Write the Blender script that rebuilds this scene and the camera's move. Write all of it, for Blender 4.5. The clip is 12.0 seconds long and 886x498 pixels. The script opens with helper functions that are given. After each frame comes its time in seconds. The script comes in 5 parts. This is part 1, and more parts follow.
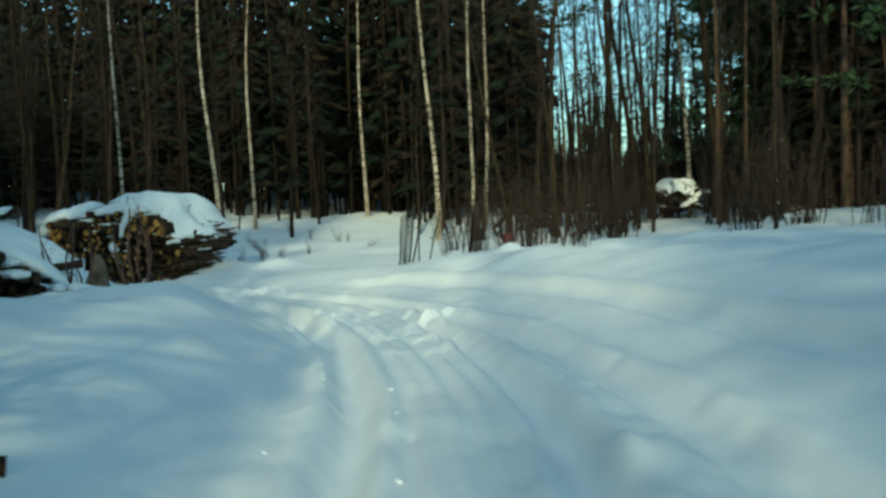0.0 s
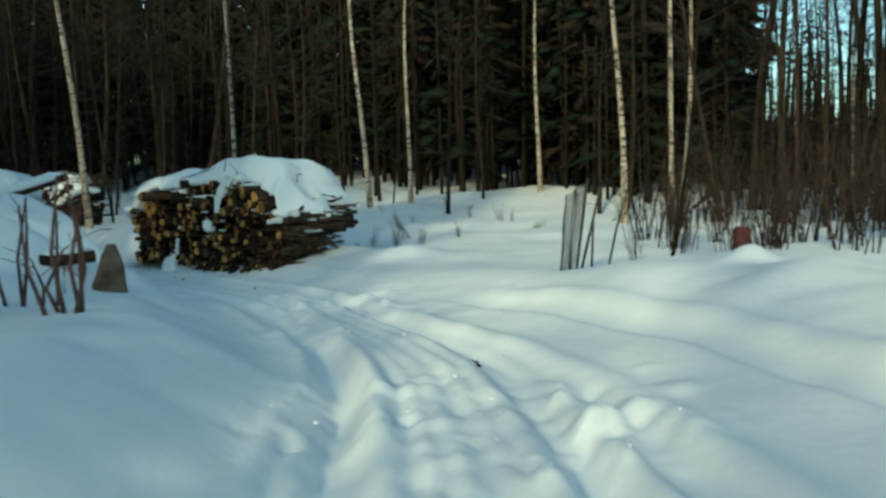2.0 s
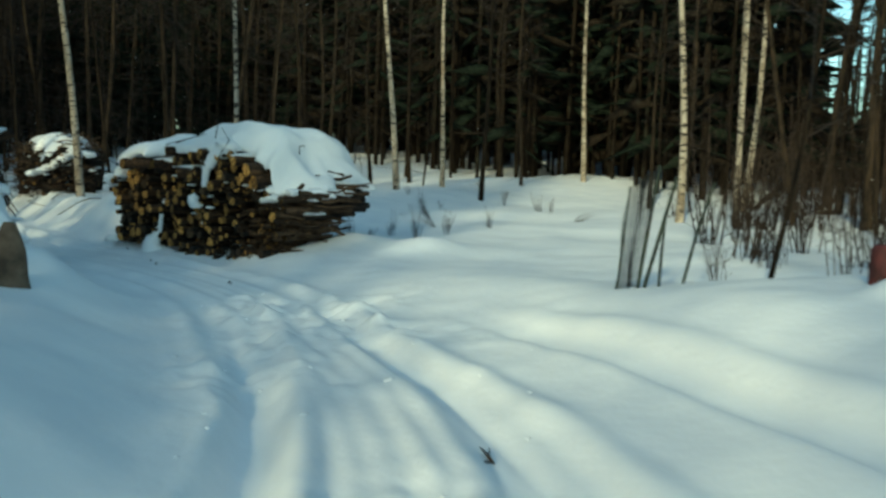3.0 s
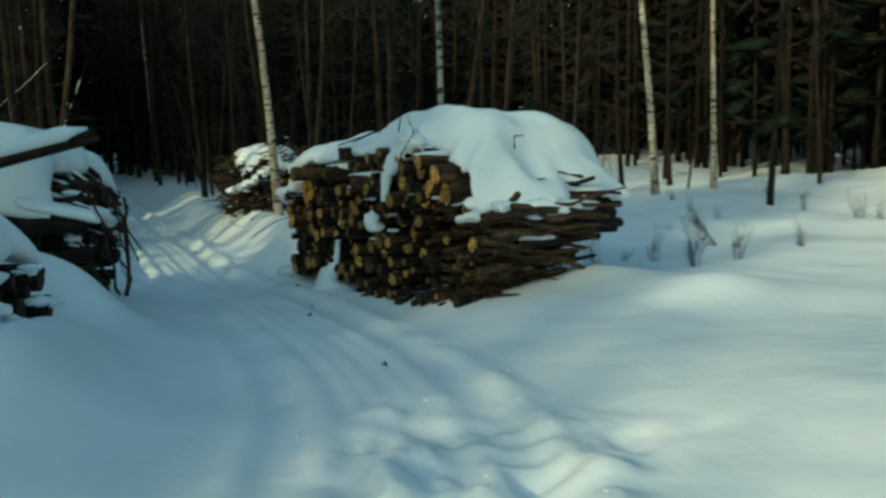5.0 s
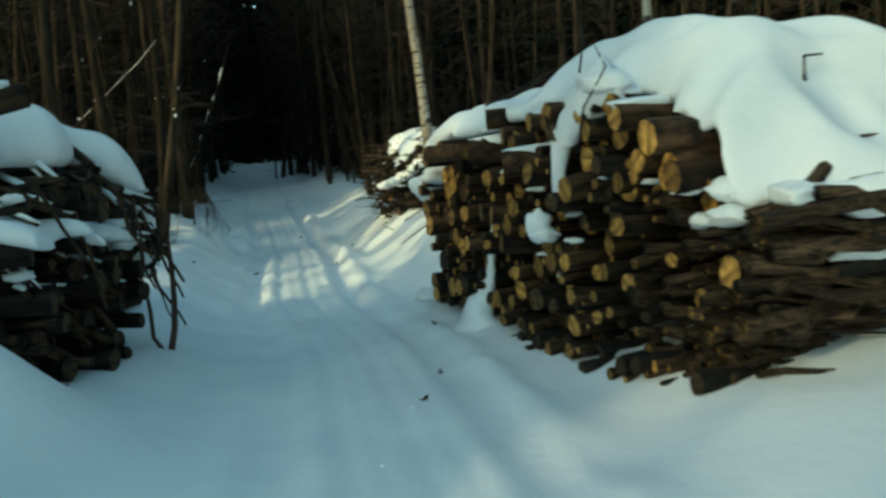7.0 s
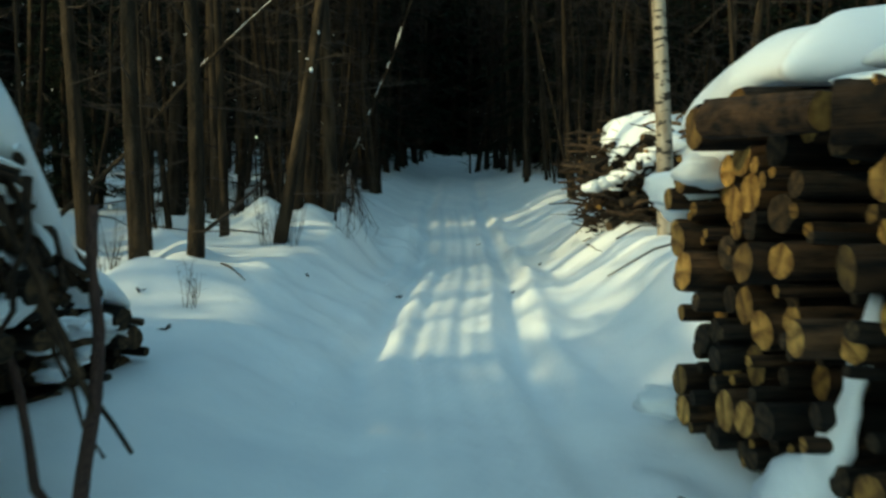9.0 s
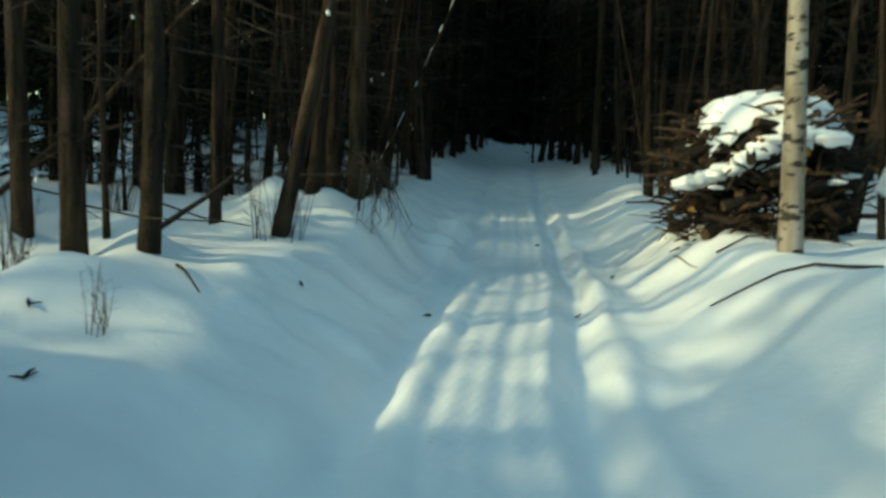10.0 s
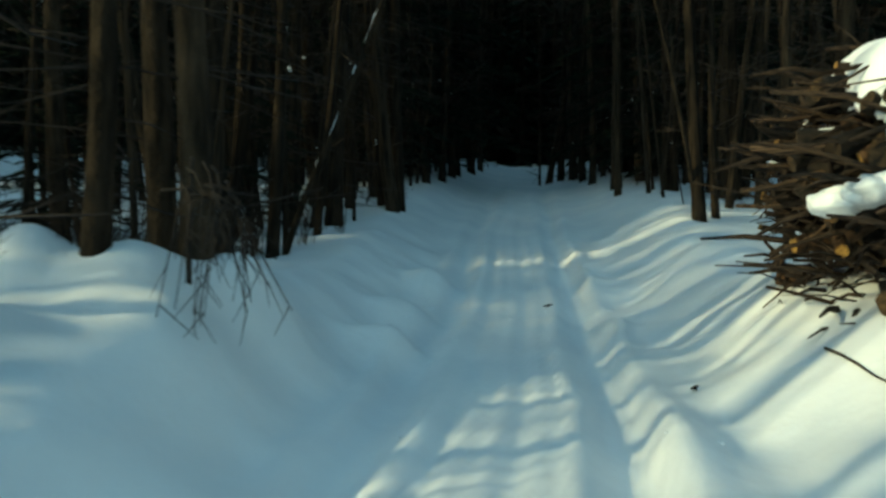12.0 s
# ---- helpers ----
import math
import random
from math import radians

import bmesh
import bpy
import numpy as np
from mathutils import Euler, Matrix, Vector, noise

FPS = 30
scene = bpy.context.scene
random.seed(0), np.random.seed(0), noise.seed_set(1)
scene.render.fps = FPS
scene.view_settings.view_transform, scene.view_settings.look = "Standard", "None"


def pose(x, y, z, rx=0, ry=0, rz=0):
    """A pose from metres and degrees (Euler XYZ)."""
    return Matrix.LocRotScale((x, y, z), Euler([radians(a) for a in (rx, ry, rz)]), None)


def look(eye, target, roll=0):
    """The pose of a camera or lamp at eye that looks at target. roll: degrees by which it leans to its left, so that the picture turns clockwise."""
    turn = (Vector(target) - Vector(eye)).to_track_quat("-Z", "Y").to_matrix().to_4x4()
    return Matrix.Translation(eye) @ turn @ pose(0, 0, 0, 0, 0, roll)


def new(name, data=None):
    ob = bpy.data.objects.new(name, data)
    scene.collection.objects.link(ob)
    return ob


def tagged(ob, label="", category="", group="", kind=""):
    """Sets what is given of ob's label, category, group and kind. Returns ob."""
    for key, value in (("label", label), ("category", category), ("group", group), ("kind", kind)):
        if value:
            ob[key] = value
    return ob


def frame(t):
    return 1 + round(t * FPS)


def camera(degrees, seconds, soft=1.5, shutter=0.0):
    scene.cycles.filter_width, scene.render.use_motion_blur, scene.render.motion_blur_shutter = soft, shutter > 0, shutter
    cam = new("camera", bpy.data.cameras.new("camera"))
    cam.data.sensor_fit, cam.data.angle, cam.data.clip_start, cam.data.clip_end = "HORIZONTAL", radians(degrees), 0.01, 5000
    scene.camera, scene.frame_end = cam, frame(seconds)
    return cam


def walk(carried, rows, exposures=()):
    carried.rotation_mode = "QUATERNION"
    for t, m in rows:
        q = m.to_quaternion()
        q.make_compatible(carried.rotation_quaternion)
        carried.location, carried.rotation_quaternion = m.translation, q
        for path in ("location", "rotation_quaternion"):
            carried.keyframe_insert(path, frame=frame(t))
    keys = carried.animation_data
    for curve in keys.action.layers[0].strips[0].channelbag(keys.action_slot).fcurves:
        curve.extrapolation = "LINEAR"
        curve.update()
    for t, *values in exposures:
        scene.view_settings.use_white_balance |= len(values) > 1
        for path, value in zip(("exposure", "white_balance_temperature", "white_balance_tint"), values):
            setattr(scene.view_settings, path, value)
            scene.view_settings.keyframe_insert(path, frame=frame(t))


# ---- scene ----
cam = camera(58, 12.0, soft=2.8, shutter=0.4)
PATH = [
    (0, (-10.705, -17.049, 1.897), (-3.291, -10.355, 1.428), -2.14),
    (0.5, (-9.421, -16.001, 1.900), (-2.397, -8.912, 1.252), -2.14),
    (1, (-8.070, -14.905, 1.924), (-1.668, -7.240, 1.410), -2.73),
    (1.5, (-6.860, -13.728, 1.946), (-0.813, -5.782, 1.390), -1.66),
    (2, (-5.710, -12.468, 1.948), (-0.002, -4.291, 1.203), -1.17),
    (2.5, (-4.694, -11.261, 1.945), (0.837, -2.969, 1.141), 0.22),
    (2.7, (-4.278, -10.747, 1.936), (1.255, -2.469, 1.009), 1.20),
    (4.3, (-1.760, -6.587, 1.867), (1.652, 2.776, 1.047), -0.27),
    (4.5, (-1.530, -6.067, 1.864), (1.619, 3.380, 0.948), -0.86),
    (5, (-1.073, -4.766, 1.828), (1.418, 4.878, 0.930), -0.66),
    (5.5, (-0.773, -3.548, 1.745), (0.841, 6.271, 0.758), -2.32),
    (6, (-0.541, -2.373, 1.708), (0.392, 7.526, 0.642), -0.90),
    (6.5, (-0.216, -1.239, 1.694), (0.622, 8.684, 0.789), -3.89),
    (7, (0.000, 0.000, 1.679), (0.057, 9.958, 0.761), -3.31),
    (7.5, (0.101, 1.257, 1.656), (-0.995, 11.136, 0.560), -4.12),
    (7.7, (0.107, 1.791, 1.640), (-1.509, 11.604, 0.595), -4.56),
    (9.3, (-0.515, 5.667, 1.582), (-2.941, 15.346, 0.927), 1.84),
    (9.5, (-0.610, 6.184, 1.568), (-3.083, 15.862, 1.102), 2.78),
    (10, (-0.871, 7.548, 1.548), (-3.942, 17.010, 0.533), 3.38),
    (10.5, (-1.112, 8.833, 1.481), (-4.348, 18.187, 0.055), 1.52),
    (11, (-1.357, 10.241, 1.437), (-4.789, 19.591, 0.551), 0.32),
    (11.5, (-1.608, 11.424, 1.462), (-5.056, 20.801, 1.038), 0.29),
    (12, (-1.885, 12.740, 1.522), (-5.130, 22.176, 0.857), 0.88),
]
EXPOSURES = [(0, 0.87, 6200, -31), (2.5, 0.88, 6500, -27), (5, 0.84, 6700, -31), (7.5, 1.45, 7650, -29), (9.5, 1.57, 7700, -28), (11, 1.4, 7100, -30), (12, 1.48, 7200, -30)]
walk(cam, [(t, look(eye, target, roll)) for t, eye, target, roll in PATH], EXPOSURES)

# ---------------------------------------------------------------- light
SUN_AZ = Vector((-0.78, -0.62, 0)).normalized()     # towards the sun, in plan
SUN_EL = radians(20)
world = bpy.data.worlds.new("winter_sky")
scene.world = world
world.use_nodes = True
wn = world.node_tree.nodes
sky = wn.new("ShaderNodeTexSky")
sky.sky_type = "NISHITA"
sky.sun_disc = False
sky.sun_elevation = SUN_EL
sky.sun_rotation = math.atan2(SUN_AZ.x, SUN_AZ.y)
sky.altitude = 300
sky.air_density, sky.dust_density, sky.ozone_density = 1.0, 1.2, 1.6
world.node_tree.links.new(sky.outputs[0], wn["Background"].inputs[0])
wn["Background"].inputs[1].default_value = 0.125
sun = new("sun", bpy.data.lights.new("sun", "SUN"))
sun.data.energy, sun.data.angle, sun.data.color = 1.8, radians(1.8), (1.0, 0.79, 0.58)
to_sun = SUN_AZ * math.cos(SUN_EL) + Vector((0, 0, math.sin(SUN_EL)))
sun.matrix_world = look((0, 0, 40), Vector((0, 0, 40)) - to_sun)


# ---------------------------------------------------------------- materials
def material(name, dark, light, scale=(6, 6, 6), rough=0.8, bump=0.3, fine=40.0, mark=None, spec=0.3, random_tone=0.0, detail=5.0, cover=(0.35, 0.65)):
    """Two-scale noise colour with relief. mark: (colour, scale xyz, low, high) lays a second, sharper pattern on top."""
    m = bpy.data.materials.new(name)
    m.use_nodes = True
    n, l = m.node_tree.nodes, m.node_tree.links
    bsdf = n["Principled BSDF"]
    bsdf.inputs["Roughness"].default_value = rough
    bsdf.inputs["Specular IOR Level"].default_value = spec
    tc, mp, nz, rp = n.new("ShaderNodeTexCoord"), n.new("ShaderNodeMapping"), n.new("ShaderNodeTexNoise"), n.new("ShaderNodeValToRGB")
    mp.inputs["Scale"].default_value = scale
    nz.inputs["Scale"].default_value, nz.inputs["Detail"].default_value = 1.0, detail
    l.new(tc.outputs["Object"], mp.inputs[0])
    l.new(mp.outputs[0], nz.inputs["Vector"])
    l.new(nz.outputs[0], rp.inputs[0])
    rp.color_ramp.elements[0].color, rp.color_ramp.elements[1].color = (*dark, 1), (*light, 1)
    rp.color_ramp.elements[0].position, rp.color_ramp.elements[1].position = cover
    colour = rp.outputs[0]
    if mark:
        mc, ms, lo, hi = mark
        mp2, nz2, rp2, mix = n.new("ShaderNodeMapping"), n.new("ShaderNodeTexNoise"), n.new("ShaderNodeValToRGB"), n.new("ShaderNodeMix")
        mp2.inputs["Scale"].default_value = ms
        nz2.inputs["Scale"].default_value, nz2.inputs["Detail"].default_value = 1.0, 2.0
        rp2.color_ramp.elements[0].position, rp2.color_ramp.elements[1].position = lo, hi
        mix.data_type = "RGBA"
        l.new(tc.outputs["Object"], mp2.inputs[0])
        l.new(mp2.outputs[0], nz2.inputs["Vector"])
        l.new(nz2.outputs[0], rp2.inputs[0])
        l.new(rp2.outputs[0], mix.inputs["Factor"])
        l.new(colour, mix.inputs["A"])
        mix.inputs["B"].default_value = (*mc, 1)
        colour = mix.outputs["Result"]
    if random_tone:
        oi, hs, mr = n.new("ShaderNodeObjectInfo"), n.new("ShaderNodeHueSaturation"), n.new("ShaderNodeMapRange")
        mr.inputs["To Min"].default_value, mr.inputs["To Max"].default_value = 1 - random_tone, 1 + random_tone
        l.new(oi.outputs["Random"], mr.inputs["Value"])
        l.new(mr.outputs[0], hs.inputs["Value"])
        l.new(colour, hs.inputs["Color"])
        colour = hs.outputs[0]
    l.new(colour, bsdf.inputs["Base Color"])
    nf, bp = n.new("ShaderNodeTexNoise"), n.new("ShaderNodeBump")
    nf.inputs["Scale"].default_value, nf.inputs["Detail"].default_value = fine, 4.0
    l.new(tc.outputs["Object"], nf.inputs["Vector"])
    l.new(nf.outputs[0], bp.inputs["Height"])
    bp.inputs["Strength"].default_value, bp.inputs["Distance"].default_value = bump, 0.03
    l.new(bp.outputs[0], bsdf.inputs["Normal"])
    return m


SNOW = material("snow", (0.80, 0.82, 0.85), (0.90, 0.91, 0.92), (0.9, 0.9, 0.9), 0.6, 0.22, 9.0, spec=0.2)
BIRCH = material("birch_bark", (0.19, 0.145, 0.10), (0.46, 0.40, 0.325), (5, 5, 1.6), 0.65, 0.4, 30,
                 mark=((0.035, 0.028, 0.022), (4.5, 4.5, 13), 0.54, 0.60))
BARK = material("grey_brown_bark", (0.008, 0.0065, 0.005), (0.044, 0.031, 0.020), (14, 14, 1.8), 0.95, 1.0, 26, mark=((0.060, 0.060, 0.042), (3, 3, 1.1), 0.62, 0.8), spec=0.1, random_tone=0.45)
TAN_BARK = material("tan_bark", (0.011, 0.0085, 0.006), (0.052, 0.037, 0.024), (12, 12, 1.5), 0.95, 1.0, 24, mark=((0.02, 0.016, 0.012), (5, 5, 1.6), 0.52, 0.7), spec=0.1, random_tone=0.35)
PINE_BARK = material("pine_bark", (0.028, 0.018, 0.013), (0.098, 0.058, 0.036), (8, 8, 2.0), 0.9, 0.9, 16, random_tone=0.2)
TWIG = material("dark_twig", (0.016, 0.012, 0.010), (0.045, 0.032, 0.024), (7, 7, 7), 0.9, 0.4, 40)
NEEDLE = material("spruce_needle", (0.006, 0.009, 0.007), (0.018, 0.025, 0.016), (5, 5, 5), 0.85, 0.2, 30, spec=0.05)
PINE_NEEDLE = material("pine_needle", (0.018, 0.034, 0.016), (0.055, 0.085, 0.04), (5, 5, 5), 0.8, 0.2, 30, spec=0.1)
LOG_BARK = material("log_bark", (0.008, 0.005, 0.003), (0.082, 0.044, 0.021), (9, 1.6, 1.6), 0.95, 1.0, 6, random_tone=0.5)
# near-black copy of the log bark, the stacks' shade put into its colour
SHADED_BARK = material("wet_black_bark", (0.004, 0.0035, 0.003), (0.030, 0.021, 0.014), (9, 1.8, 1.8), 0.9, 1.0, 7, random_tone=0.5)
POLE_BARK = material("pole_bark", (0.014, 0.009, 0.006), (0.15, 0.090, 0.050), (7, 2.0, 2.0), 0.95, 0.9, 9, random_tone=0.5)
STONE = material("brown_stone", (0.055, 0.042, 0.030), (0.16, 0.12, 0.085), (5, 5, 5), 0.9, 0.8, 22)
NETTING = material("black_netting", (0.008, 0.009, 0.009), (0.03, 0.032, 0.03), (8, 8, 8), 0.6, 0.2, 40)
STAKE = material("dark_green_stake", (0.012, 0.018, 0.015), (0.04, 0.052, 0.04), (8, 8, 3), 0.7, 0.4, 30)
RED = material("faded_red_paint", (0.035, 0.012, 0.012), (0.10, 0.025, 0.025), (9, 9, 5), 0.7, 0.4, 30)
BRUSH = material("brown_brush", (0.020, 0.015, 0.012), (0.060, 0.042, 0.031), (7, 7, 7), 0.9, 0.3, 40, spec=0.1)
WILLOW = material("red_brown_shoot", (0.045, 0.026, 0.021), (0.12, 0.068, 0.052), (8, 8, 3), 0.8, 0.4, 30)


def wood_end():
    """Sawn ends: rings round the log's own axis, orange to straw."""
    m = material("sawn_end", (0.18, 0.085, 0.02), (0.58, 0.32, 0.085), (1.2, 1.3, 1.3), 0.85, 0.4, 16, random_tone=0.55, cover=(0.38, 0.62))
    n, l = m.node_tree.nodes, m.node_tree.links
    bsdf = n["Principled BSDF"]
    tc, wv, mix = n.new("ShaderNodeTexCoord"), n.new("ShaderNodeTexWave"), n.new("ShaderNodeMix")
    wv.wave_type, wv.rings_direction = "RINGS", "X"
    wv.inputs["Scale"].default_value, wv.inputs["Distortion"].default_value = 3.2, 1.5
    l.new(tc.outputs["Object"], wv.inputs["Vector"])
    mix.data_type, mix.blend_type = "RGBA", "MULTIPLY"
    mix.inputs["Factor"].default_value = 0.35
    old = bsdf.inputs["Base Color"].links[0].from_socket
    l.new(old, mix.inputs["A"])
    l.new(wv.outputs["Color"], mix.inputs["B"])
    l.new(mix.outputs["Result"], bsdf.inputs["Base Color"])
    return m


LOG_END = wood_end()
# darkened copy of the sawn end, with the stacks' shade in its colour
SHADED_END = material("weathered_end", (0.014, 0.010, 0.006), (0.085, 0.05, 0.022), (2, 2, 2), 0.9, 0.5, 14, random_tone=0.5)


# ---------------------------------------------------------------- mesh helpers
class Geo:
    """Collects vertices and faces, then becomes one mesh."""

    def __init__(self):
        self.v, self.f, self.m = [], [], []

    def tube(self, pts, radii, sides=6, mat=0, cap_mat=None):
        pts = [Vector(p) for p in pts]
        base = len(self.v)
        for i, p in enumerate(pts):
            way = (pts[min(i + 1, len(pts) - 1)] - pts[max(i - 1, 0)]).normalized()
            side = way.cross(Vector((0.31, 0.17, 0.93)) if abs(way.z) < 0.8 else Vector((0.96, 0.2, 0.1))).normalized()
            other = way.cross(side)
            for k in range(sides):
                a = 2 * math.pi * k / sides
                self.v.append(p + (side * math.cos(a) + other * math.sin(a)) * radii[i])
        for i in range(len(pts) - 1):
            for k in range(sides):
                a, b = base + i * sides + k, base + i * sides + (k + 1) % sides
                self.f.append((a, b, b + sides, a + sides))
                self.m.append(mat)
        for ring, flip in ((0, True), (len(pts) - 1, False)):
            loop = [base + ring * sides + k for k in range(sides)]
            self.f.append(tuple(reversed(loop)) if flip else tuple(loop))
            self.m.append(mat if cap_mat is None else cap_mat)

    def blade(self, a, b, width, mat=0):
        """A thin three-sided needle shoot from a to b."""
        a, b = Vector(a), Vector(b)
        way = b - a
        s = way.cross(Vector((0.2, 0.3, 0.9))).normalized() * width
        o = way.cross(s).normalized() * width
        k = len(self.v)
        mid = a + way * 0.45
        self.v += [a, mid + s, mid - s * 0.5 + o, mid - s * 0.5 - o, b]
        for f in ((0, 1, 2), (0, 2, 3), (0, 3, 1), (4, 2, 1), (4, 3, 2), (4, 1, 3)):
            self.f.append(tuple(k + q for q in f))
            self.m.append(mat)

    def blob(self, c, r, squash=(1, 1, 1), rough=0.15, rings=5, sides=8, mat=0, rnd=random):
        k0 = len(self.v)
        c = Vector(c)
        ph = rnd.random() * 10
        for i in range(rings + 1):
            th = math.pi * i / rings
            for j in range(sides):
                fi = 2 * math.pi * j / sides
                d = Vector((math.sin(th) * math.cos(fi), math.sin(th) * math.sin(fi), math.cos(th)))
                q = r * (1 + rough * noise.noise(d * 1.7 + Vector((ph, ph, ph))))
                self.v.append(c + Vector((d.x * squash[0], d.y * squash[1], d.z * squash[2])) * q)
        for i in range(rings):
            for j in range(sides):
                a, b = k0 + i * sides + j, k0 + i * sides + (j + 1) % sides
                self.f.append((a, a + sides, b + sides, b))
                self.m.append(mat)

    def mesh(self, name, mats, smooth=True):
        me = bpy.data.meshes.new(name)
        me.from_pydata([tuple(v) for v in self.v], [], self.f)
        for m in mats:
            me.materials.append(m)
        me.polygons.foreach_set("material_index", self.m)
        me.polygons.foreach_set("use_smooth", [smooth] * len(self.f))
        me.update()
        return me


def part(name, me, parent, label=""):
    ob = new(name, me)
    ob.parent = parent
    if label:
        tagged(ob, label)
    return ob


def thing(name, at, label, category, group="", kind=""):
    ob = new(name)
    ob.location = at
    ob.empty_display_size = 0.1
    return tagged(ob, label, category, group, kind)


# ---------------------------------------------------------------- ground
ROAD = [(-27, -62), (-23.5, -40), (-19, -27), (-14.6, -20.8), (-10.7, -17.1), (-8.1, -14.9), (-5.7, -12.5), (-3.3, -9.3), (-1.75, -6.6), (-1.05, -4.7),
        (-0.5, -2.3), (0.0, 0.3), (0.05, 2.2), (-0.15, 4.0), (-0.5, 5.7), (-1.1, 8.8), (-1.6, 11.4), (-2.3, 14.6), (-3.1, 17.5), (-4.3, 22.5), (-5.2, 26), (-7.3, 35),
        (-12.5, 58), (-18, 80), (-45, 170)]
LEVEL = [(-60, 0.5), (-17, 0.30), (-11, 0.33), (-6, 0.24), (-3.5, 0.15), (0, 0.07), (6, 0.0), (9, -0.08), (11, -0.12), (13, -0.06), (16, 0.08), (22, 0.12), (30, 0.95), (36, 1.5), (58, 3.2), (90, 5.1), (200, 9)]
RISE_R = [(-60, 1.1), (-12, 1.2), (-7, 0.78), (-3, 0.62), (2, 0.26), (9, 0.34), (14, 0.85), (18, 0.85), (22, 0.6), (40, 0.5)]
REACH_R = [(-60, 6.5), (-12, 6.0), (-6, 4.6), (-2, 3.6), (3, 3.5), (6, 3.0), (10, 2.2), (15, 2.8), (40, 3.5)]
RISE_L = [(-60, 0.8), (-8, 0.75), (-4, 0.6), (0, 0.5), (4, 0.35), (8, 0.25), (11, 0.36), (14, 0.46), (16, 0.58), (18, 0.86), (21, 0.7), (26, 0.36), (40, 0.45)]
REACH_L = [(-60, 4.0), (0, 2.8), (8, 2.2), (14, 2.6), (17, 2.15), (20, 2.3), (40, 3.0)]


def line(table, y):
    a = np.array(table)
    return np.interp(y, a[:, 0], a[:, 1])


def smooth_road():
    """The road's middle line, rounded and sampled every 0.25 m."""
    p = np.array(ROAD, float)
    s = np.r_[0, np.cumsum(np.hypot(*np.diff(p, axis=0).T))]
    q = np.arange(0, s[-1], 0.25)
    x, y = np.interp(q, s, p[:, 0]), np.interp(q, s, p[:, 1])
    k = np.hanning(15)
    k /= k.sum()
    pad = lambda a: np.convolve(np.r_[[a[0]] * 7, a, [a[-1]] * 7], k, "valid")
    return pad(x), pad(y), q


RX, RY, RS = smooth_road()
near = (RY > -45) & (RY < 75)
RX, RY, RS = RX[near], RY[near], RS[near]
TX, TY = np.gradient(RX), np.gradient(RY)
TL = np.hypot(TX, TY)
TX, TY = TX / TL, TY / TL


def road_frame(x, y):
    """Signed distance to the right of the road's middle, the place along it and the road's y there."""
    x, y = np.atleast_1d(x).ravel(), np.atleast_1d(y).ravel()
    d, s, ry = np.empty(len(x)), np.empty(len(x)), np.empty(len(x))
    for a in range(0, len(x), 4000):
        xs, ys = x[a:a + 4000, None], y[a:a + 4000, None]
        k = ((xs - RX) ** 2 + (ys - RY) ** 2).argmin(1)
        dx, dy = xs[:, 0] - RX[k], ys[:, 0] - RY[k]
        side = dx * TY[k] - dy * TX[k]
        along = dx * TX[k] + dy * TY[k]
        d[a:a + 4000] = np.where(np.abs(along) < 0.4, side, np.sign(side) * np.hypot(dx, dy))
        s[a:a + 4000], ry[a:a + 4000] = RS[k] + along, RY[k] + np.clip(along, -0.2, 0.2) * TY[k]
    return d, s, ry


def hash2(ix, iy, seed):
    h = np.sin(ix * 127.1 + iy * 311.7 + seed * 74.7) * 43758.5453
    return h - np.floor(h)


def field(x, y, size, seed):
    """Smooth value noise, -1 to 1, with cells of that size."""
    u, v = x / size, y / size
    ix, iy = np.floor(u), np.floor(v)
    fx, fy = u - ix, v - iy
    fx, fy = fx * fx * (3 - 2 * fx), fy * fy * (3 - 2 * fy)
    a, b, c, e = hash2(ix, iy, seed), hash2(ix + 1, iy, seed), hash2(ix, iy + 1, seed), hash2(ix + 1, iy + 1, seed)
    return 2 * ((a * (1 - fx) + b * fx) * (1 - fy) + (c * (1 - fx) + e * fx) * fy) - 1


def step(lo, hi, v):
    q = np.clip((v - lo) / (hi - lo), 0, 1)
    return q * q * (3 - 2 * q)


# snow-covered mounds: x, y, height, radius along x, radius along y
MOUNDS = [(-2.6, 2.1, 0.34, 0.45, 1.4), (-2.75, 4.6, 0.22, 0.5, 0.7), (-7.3, -4.6, 0.6, 1.4, 1.1), (3.45, -6.3, 0.22, 0.35, 0.35), (6.5, -9.2, 0.25, 0.9, 0.7), (-4.6, -0.6, 0.25, 1.3, 0.9), (-3.5, 4.75, 0.75, 0.9, 0.65), (-4.4, 2.6, 0.9, 1.2, 1.6),
          (3.9, 5.6, 0.28, 1.1, 0.9), (5.0, 4.2, 0.25, 1.6, 1.0), (4.6, 3.7, 0.2, 0.8, 0.6), (1.9, 12.5, 0.35, 1.4, 2.0), (0.2, 13.2, 0.25, 0.9, 1.2), (-5.3, 12.2, 0.25, 0.8, 0.8),
          (1.2, 6.55, -0.11, 0.5, 1.5), (-4.7, 0.9, 0.95, 1.9, 0.75), (-6.0, 16.6, 0.12, 0.5, 0.5), (-9.0, -9.5, 0.35, 1.6, 1.2), (2.2, -7.6, 0.12, 1.6, 0.5), (4.6, -8.2, 0.2, 0.6, 0.5)]
# snow heaped between the trees along the track
BASES = [(-5.75, 13.6), (-5.6, 15.75), (-6.25, 16.85), (-5.65, 17.25), (-5.2, 18.0), (-6.7, 14.5), (-4.7, 19.3), (-5.2, 20.9), (-6.5, 17.2), (-7.4, 13.6), (-5.6, 23.0)]
